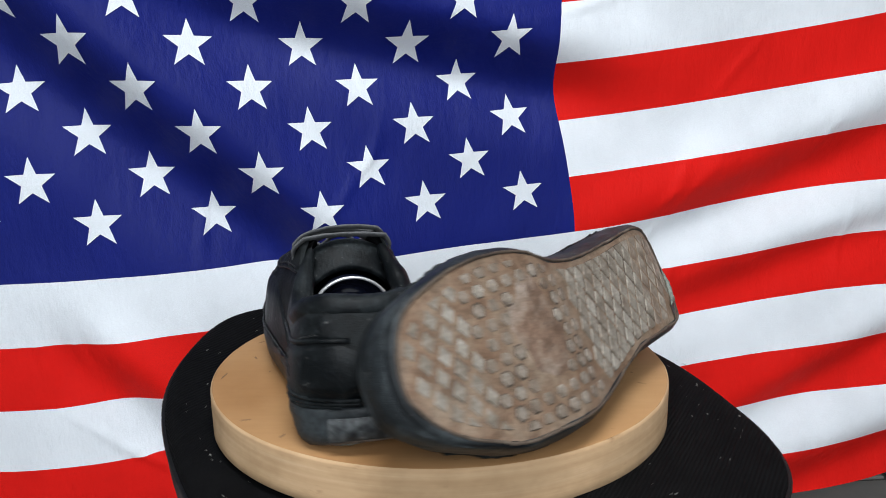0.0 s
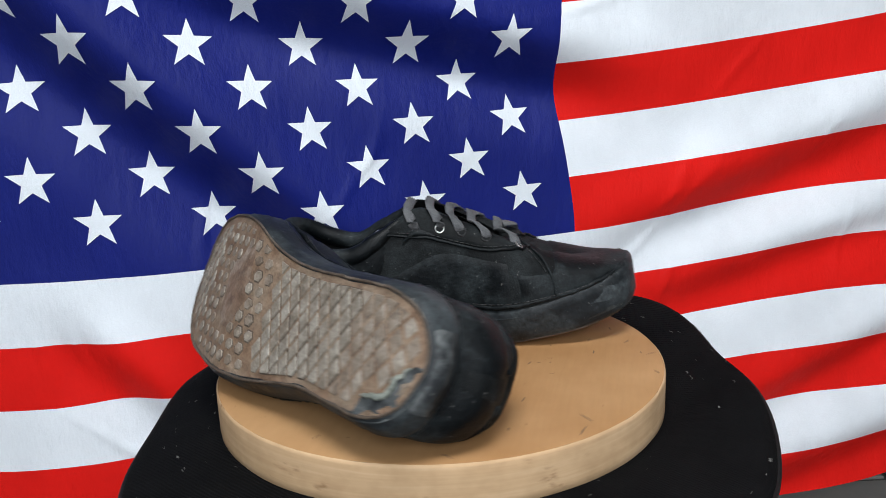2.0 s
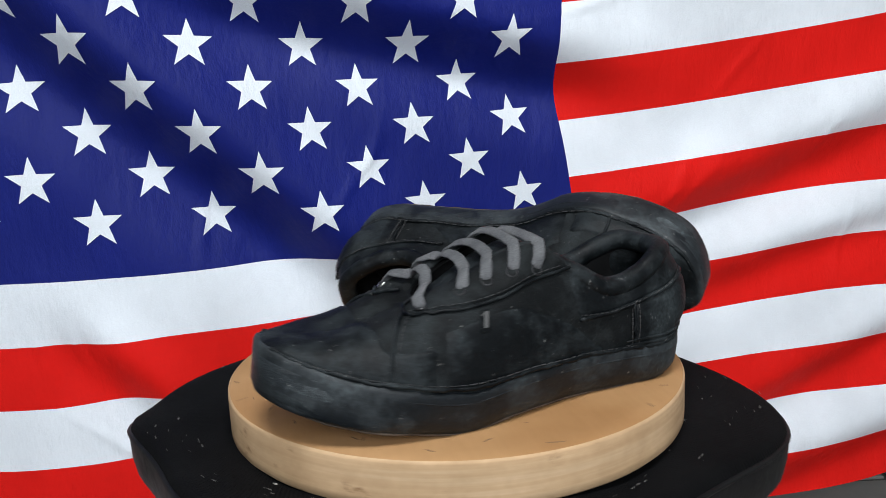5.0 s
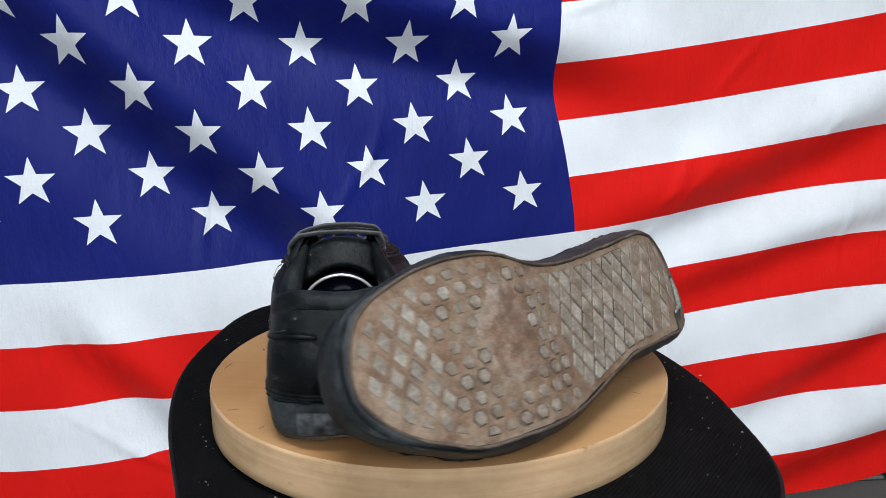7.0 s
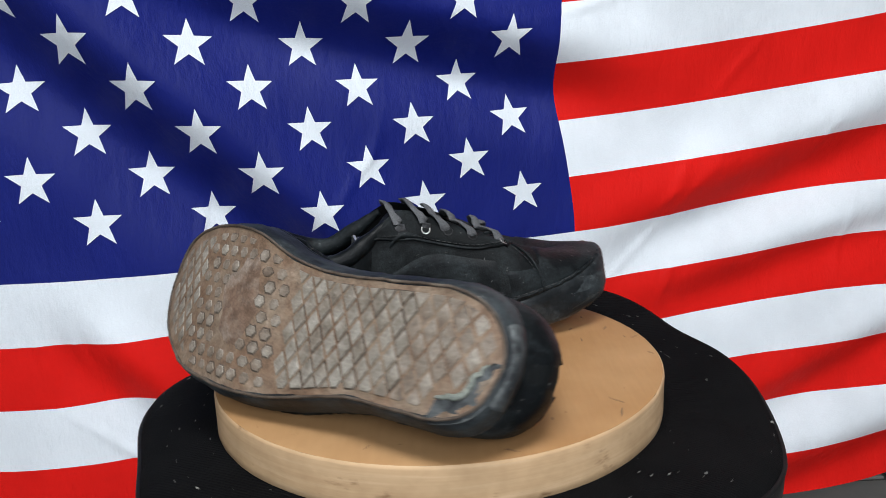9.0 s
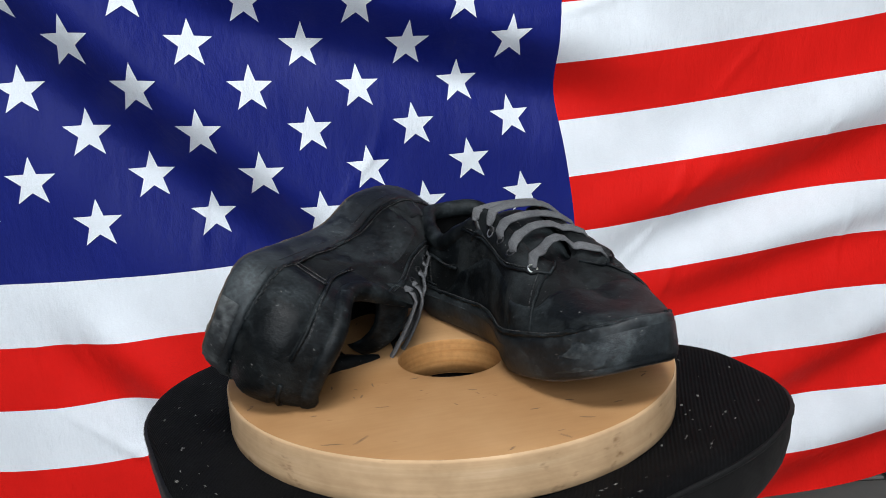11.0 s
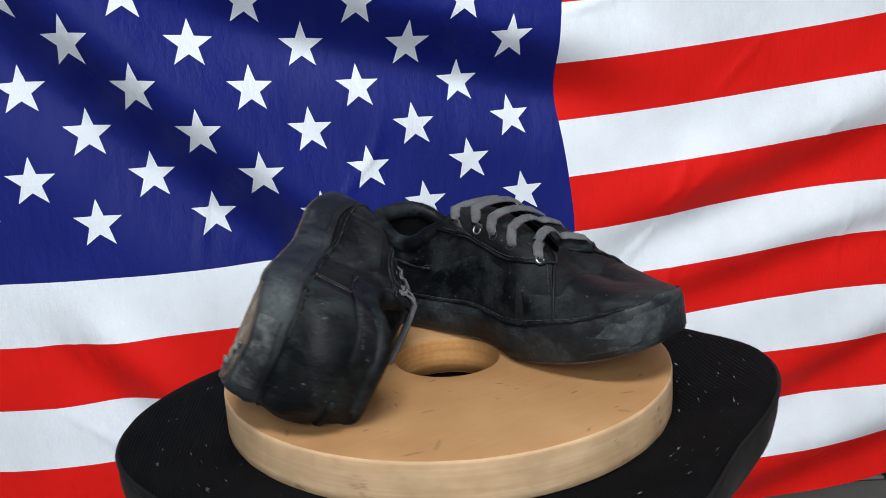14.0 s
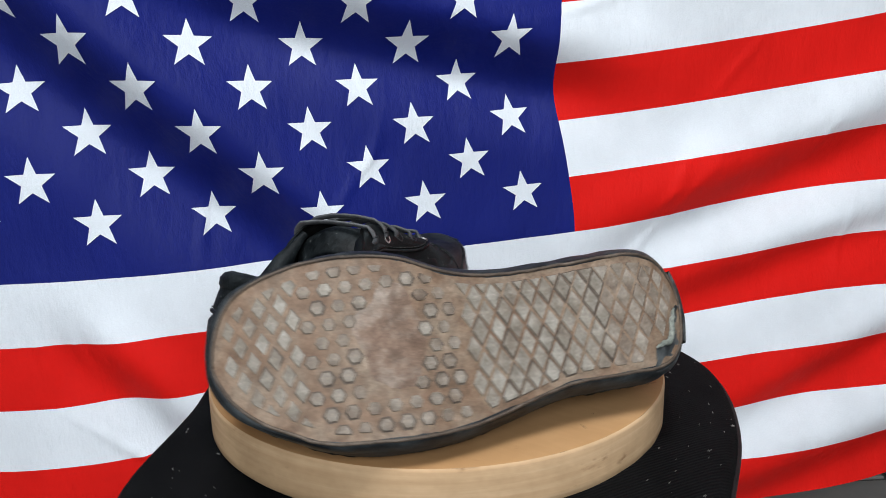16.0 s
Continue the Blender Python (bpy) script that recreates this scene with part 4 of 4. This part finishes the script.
    # laces and eyelets
    for i in range(5):
        te = 0.457 + i * 0.0668 + (0.024 if i == 4 else 0.0)
        wl = 0.80 - 0.02 * i
        pts, ups = [], []
        for s, ws in ((1.0, (wl, wl + 0.07, 0.93, 0.99)), (-1.0, (0.99, 0.93, wl + 0.07, wl))):
            for k, w in enumerate(ws):
                pts.append(last.at(te, s, w, 0.0006 if w == wl else (0.0046 if k in (1, 2) else 0.0034) + (0.0030 if i == 4 else 0.0)))
            if s > 0:
                a, b = last.at(te, 1.0, 0.99, 0.003), last.at(te, -1.0, 0.99, 0.003)
                crown = (0.0022, 0.0030, 0.0030, 0.0056, 0.0112)[i]
                for u in (0.25, 0.5, 0.75):
                    q = a.lerp(b, u)
                    q.z += crown * math.sin(math.pi * u) ** 0.5
                    q.x += 0.0007 * math.sin(5 * u + i)
                    pts.append(q)
        skew = 0.003 * (1 if i % 2 else -0.4)
        for k, p in enumerate(pts):
            p.x += skew * (k / (len(pts) - 1) - 0.5)
        fine = []
        for k in range(len(pts) - 1):
            fine += [pts[k].lerp(pts[k + 1], q) for q in (0.0, 0.5)]
        fine.append(pts[-1])
        axis = Vector((0.86, 0, -0.5))
        ups = []
        for k in range(len(fine)):
            d = fine[min(k + 1, len(fine) - 1)] - fine[max(k - 1, 0)]
            u = axis.cross(d)
            ups.append(u.normalized() * (1 if u.z >= 0 else -1))
        v, f = tube(fine, 0.0014, 10, 3.1, ups)
        raw("lace", v, f, LACE, thing, "flat woven grey lace")
        for s in (-1.0, 1.0):
            c = last.at(te, s, wl - 0.01, 0.0016)
            nrm = (last.at(te, s, wl - 0.01, 0.004) - c).normalized()
            u = nrm.cross(Vector((1, 0, 0))).normalized()
            wv = u.cross(nrm)
            pts = [c + (u * math.cos(2 * math.pi * q / 16) + wv * math.sin(2 * math.pi * q / 16)) * 0.0036 for q in range(16)]
            v, f = tube(pts, 0.0009, 6, closed=True, ups=[nrm] * 16)
            bright = left and s < 0 and i in (1, 4)
            raw("eyelet", v, f, STEEL if bright else BLACK_METAL, thing, "bare metal eyelet" if bright else "black painted eyelet")
    # small side tag
    s = 1.0 if left else -1.0
    verts = [last.at(0.575 + 0.028 * i, s, 0.36 + 0.035 * j, 0.0026 if 0 < j < 5 else 0.0008) for i in range(2) for j in range(6)]
    tag = raw("side_tag", verts, grid_faces(2, 6), LEATHER, thing, "small black side tag")
    verts = [last.at(0.583 + 0.011 * i, s, 0.405 + 0.035 * j, 0.0030) for i in range(2) for j in range(4)]
    raw("tag_bar", verts, grid_faces(2, 4), GREY_PRINT, tag, "worn grey print")
    if fit != (1, 1, 1):
        size, done = Matrix.Diagonal((*fit, 1)), set()
        for ob in thing.children_recursive:
            ob.matrix_basis.translation = size @ ob.matrix_basis.translation
            if ob.data not in done:
                ob.data.transform(size)
                done.add(ob.data)
    return thing


LEFT_SHOE = shoe("shoe", True, "worn black lace-up shoe standing upright on the wooden disc", (0.984, 0.955, 1))
RIGHT_SHOE = shoe("shoe", False, "worn black shoe tipped on its side, gum sole showing")


def insert():
    """A glossy dark plastic heel former with a silver rim, left in the standing shoe."""
    thing = tagged(new("shoe_insert"), "glossy dark plastic insert with silver rim inside the standing shoe", "shoe insert")
    verts, n, m = [], 24, 12
    for i in range(n + 1):
        a = math.pi * i / n
        for j in range(m + 1):
            b = math.pi / 2 * j / m
            y, z = math.cos(a) * 0.027, math.sin(a) * 0.026
            verts.append(Vector((0.100 + 0.034 * math.sin(b), y * math.cos(b) ** 0.7, 0.060 + z * math.cos(b) ** 0.7)))
    raw("dome", verts, grid_faces(n + 1, m + 1), FILM, thing, "glossy dark blue plastic dome")
    pts = [Vector((0.098, math.cos(a) * 0.0275, 0.060 + math.sin(a) * 0.0265)) for a in (math.pi * i / 30 for i in range(31))]
    v, f = tube(pts, 0.0011, 8)
    raw("rim", v, f, SILVER, thing, "bright silver rim")
    bm = bmesh.new()
    box(bm, (0.094, -0.026, 0.0255), (0.132, 0.026, 0.061))
    bmesh.ops.bevel(bm, geom=bm.edges[:], offset=0.004, segments=2, affect="EDGES")
    part("foot", bm, FILM, thing)
    return thing


INSERT = insert()


def axes_pose(origin, x, z):
    x = Vector(x).normalized()
    z = Vector(z)
    z = (z - x * z.dot(x)).normalized()
    y = z.cross(x)
    m = Matrix((x, y, z)).transposed().to_4x4()
    m.translation = origin
    return m


TOE_TURN = 101.3
LEFT_BASE = pose(-0.0450, -0.166, -0.0004, 0, 0, TOE_TURN) @ pose(0, 0, 0, 0, -2.3, 0)
SOLE_MID, TO_HEEL, SOLE_OUT = Vector((0.128, -0.184, 0.1014)) * SCALE, Vector((0.623, 0.777, -0.086)), Vector((0.718, -0.525, 0.457))
HEELWARD = (TO_HEEL + Vector((-0.310, 0.346, 0.885)) * 0.075).normalized()
TOE_TIP = SOLE_MID + (TO_HEEL + Vector((-0.310, 0.346, 0.885)) * 0.03) * -0.1405
RIGHT_BASE = axes_pose(TOE_TIP + HEELWARD * 0.320, -HEELWARD, -SOLE_OUT)


# ---- what turns ----
def motions():
    turning(SEAT, Matrix.Identity(4))
    turning(DISC, DISC_BASE)
    turning(LEFT_SHOE, LEFT_BASE)
    turning(RIGHT_SHOE, RIGHT_BASE)
    turning(INSERT, LEFT_BASE)


motions()
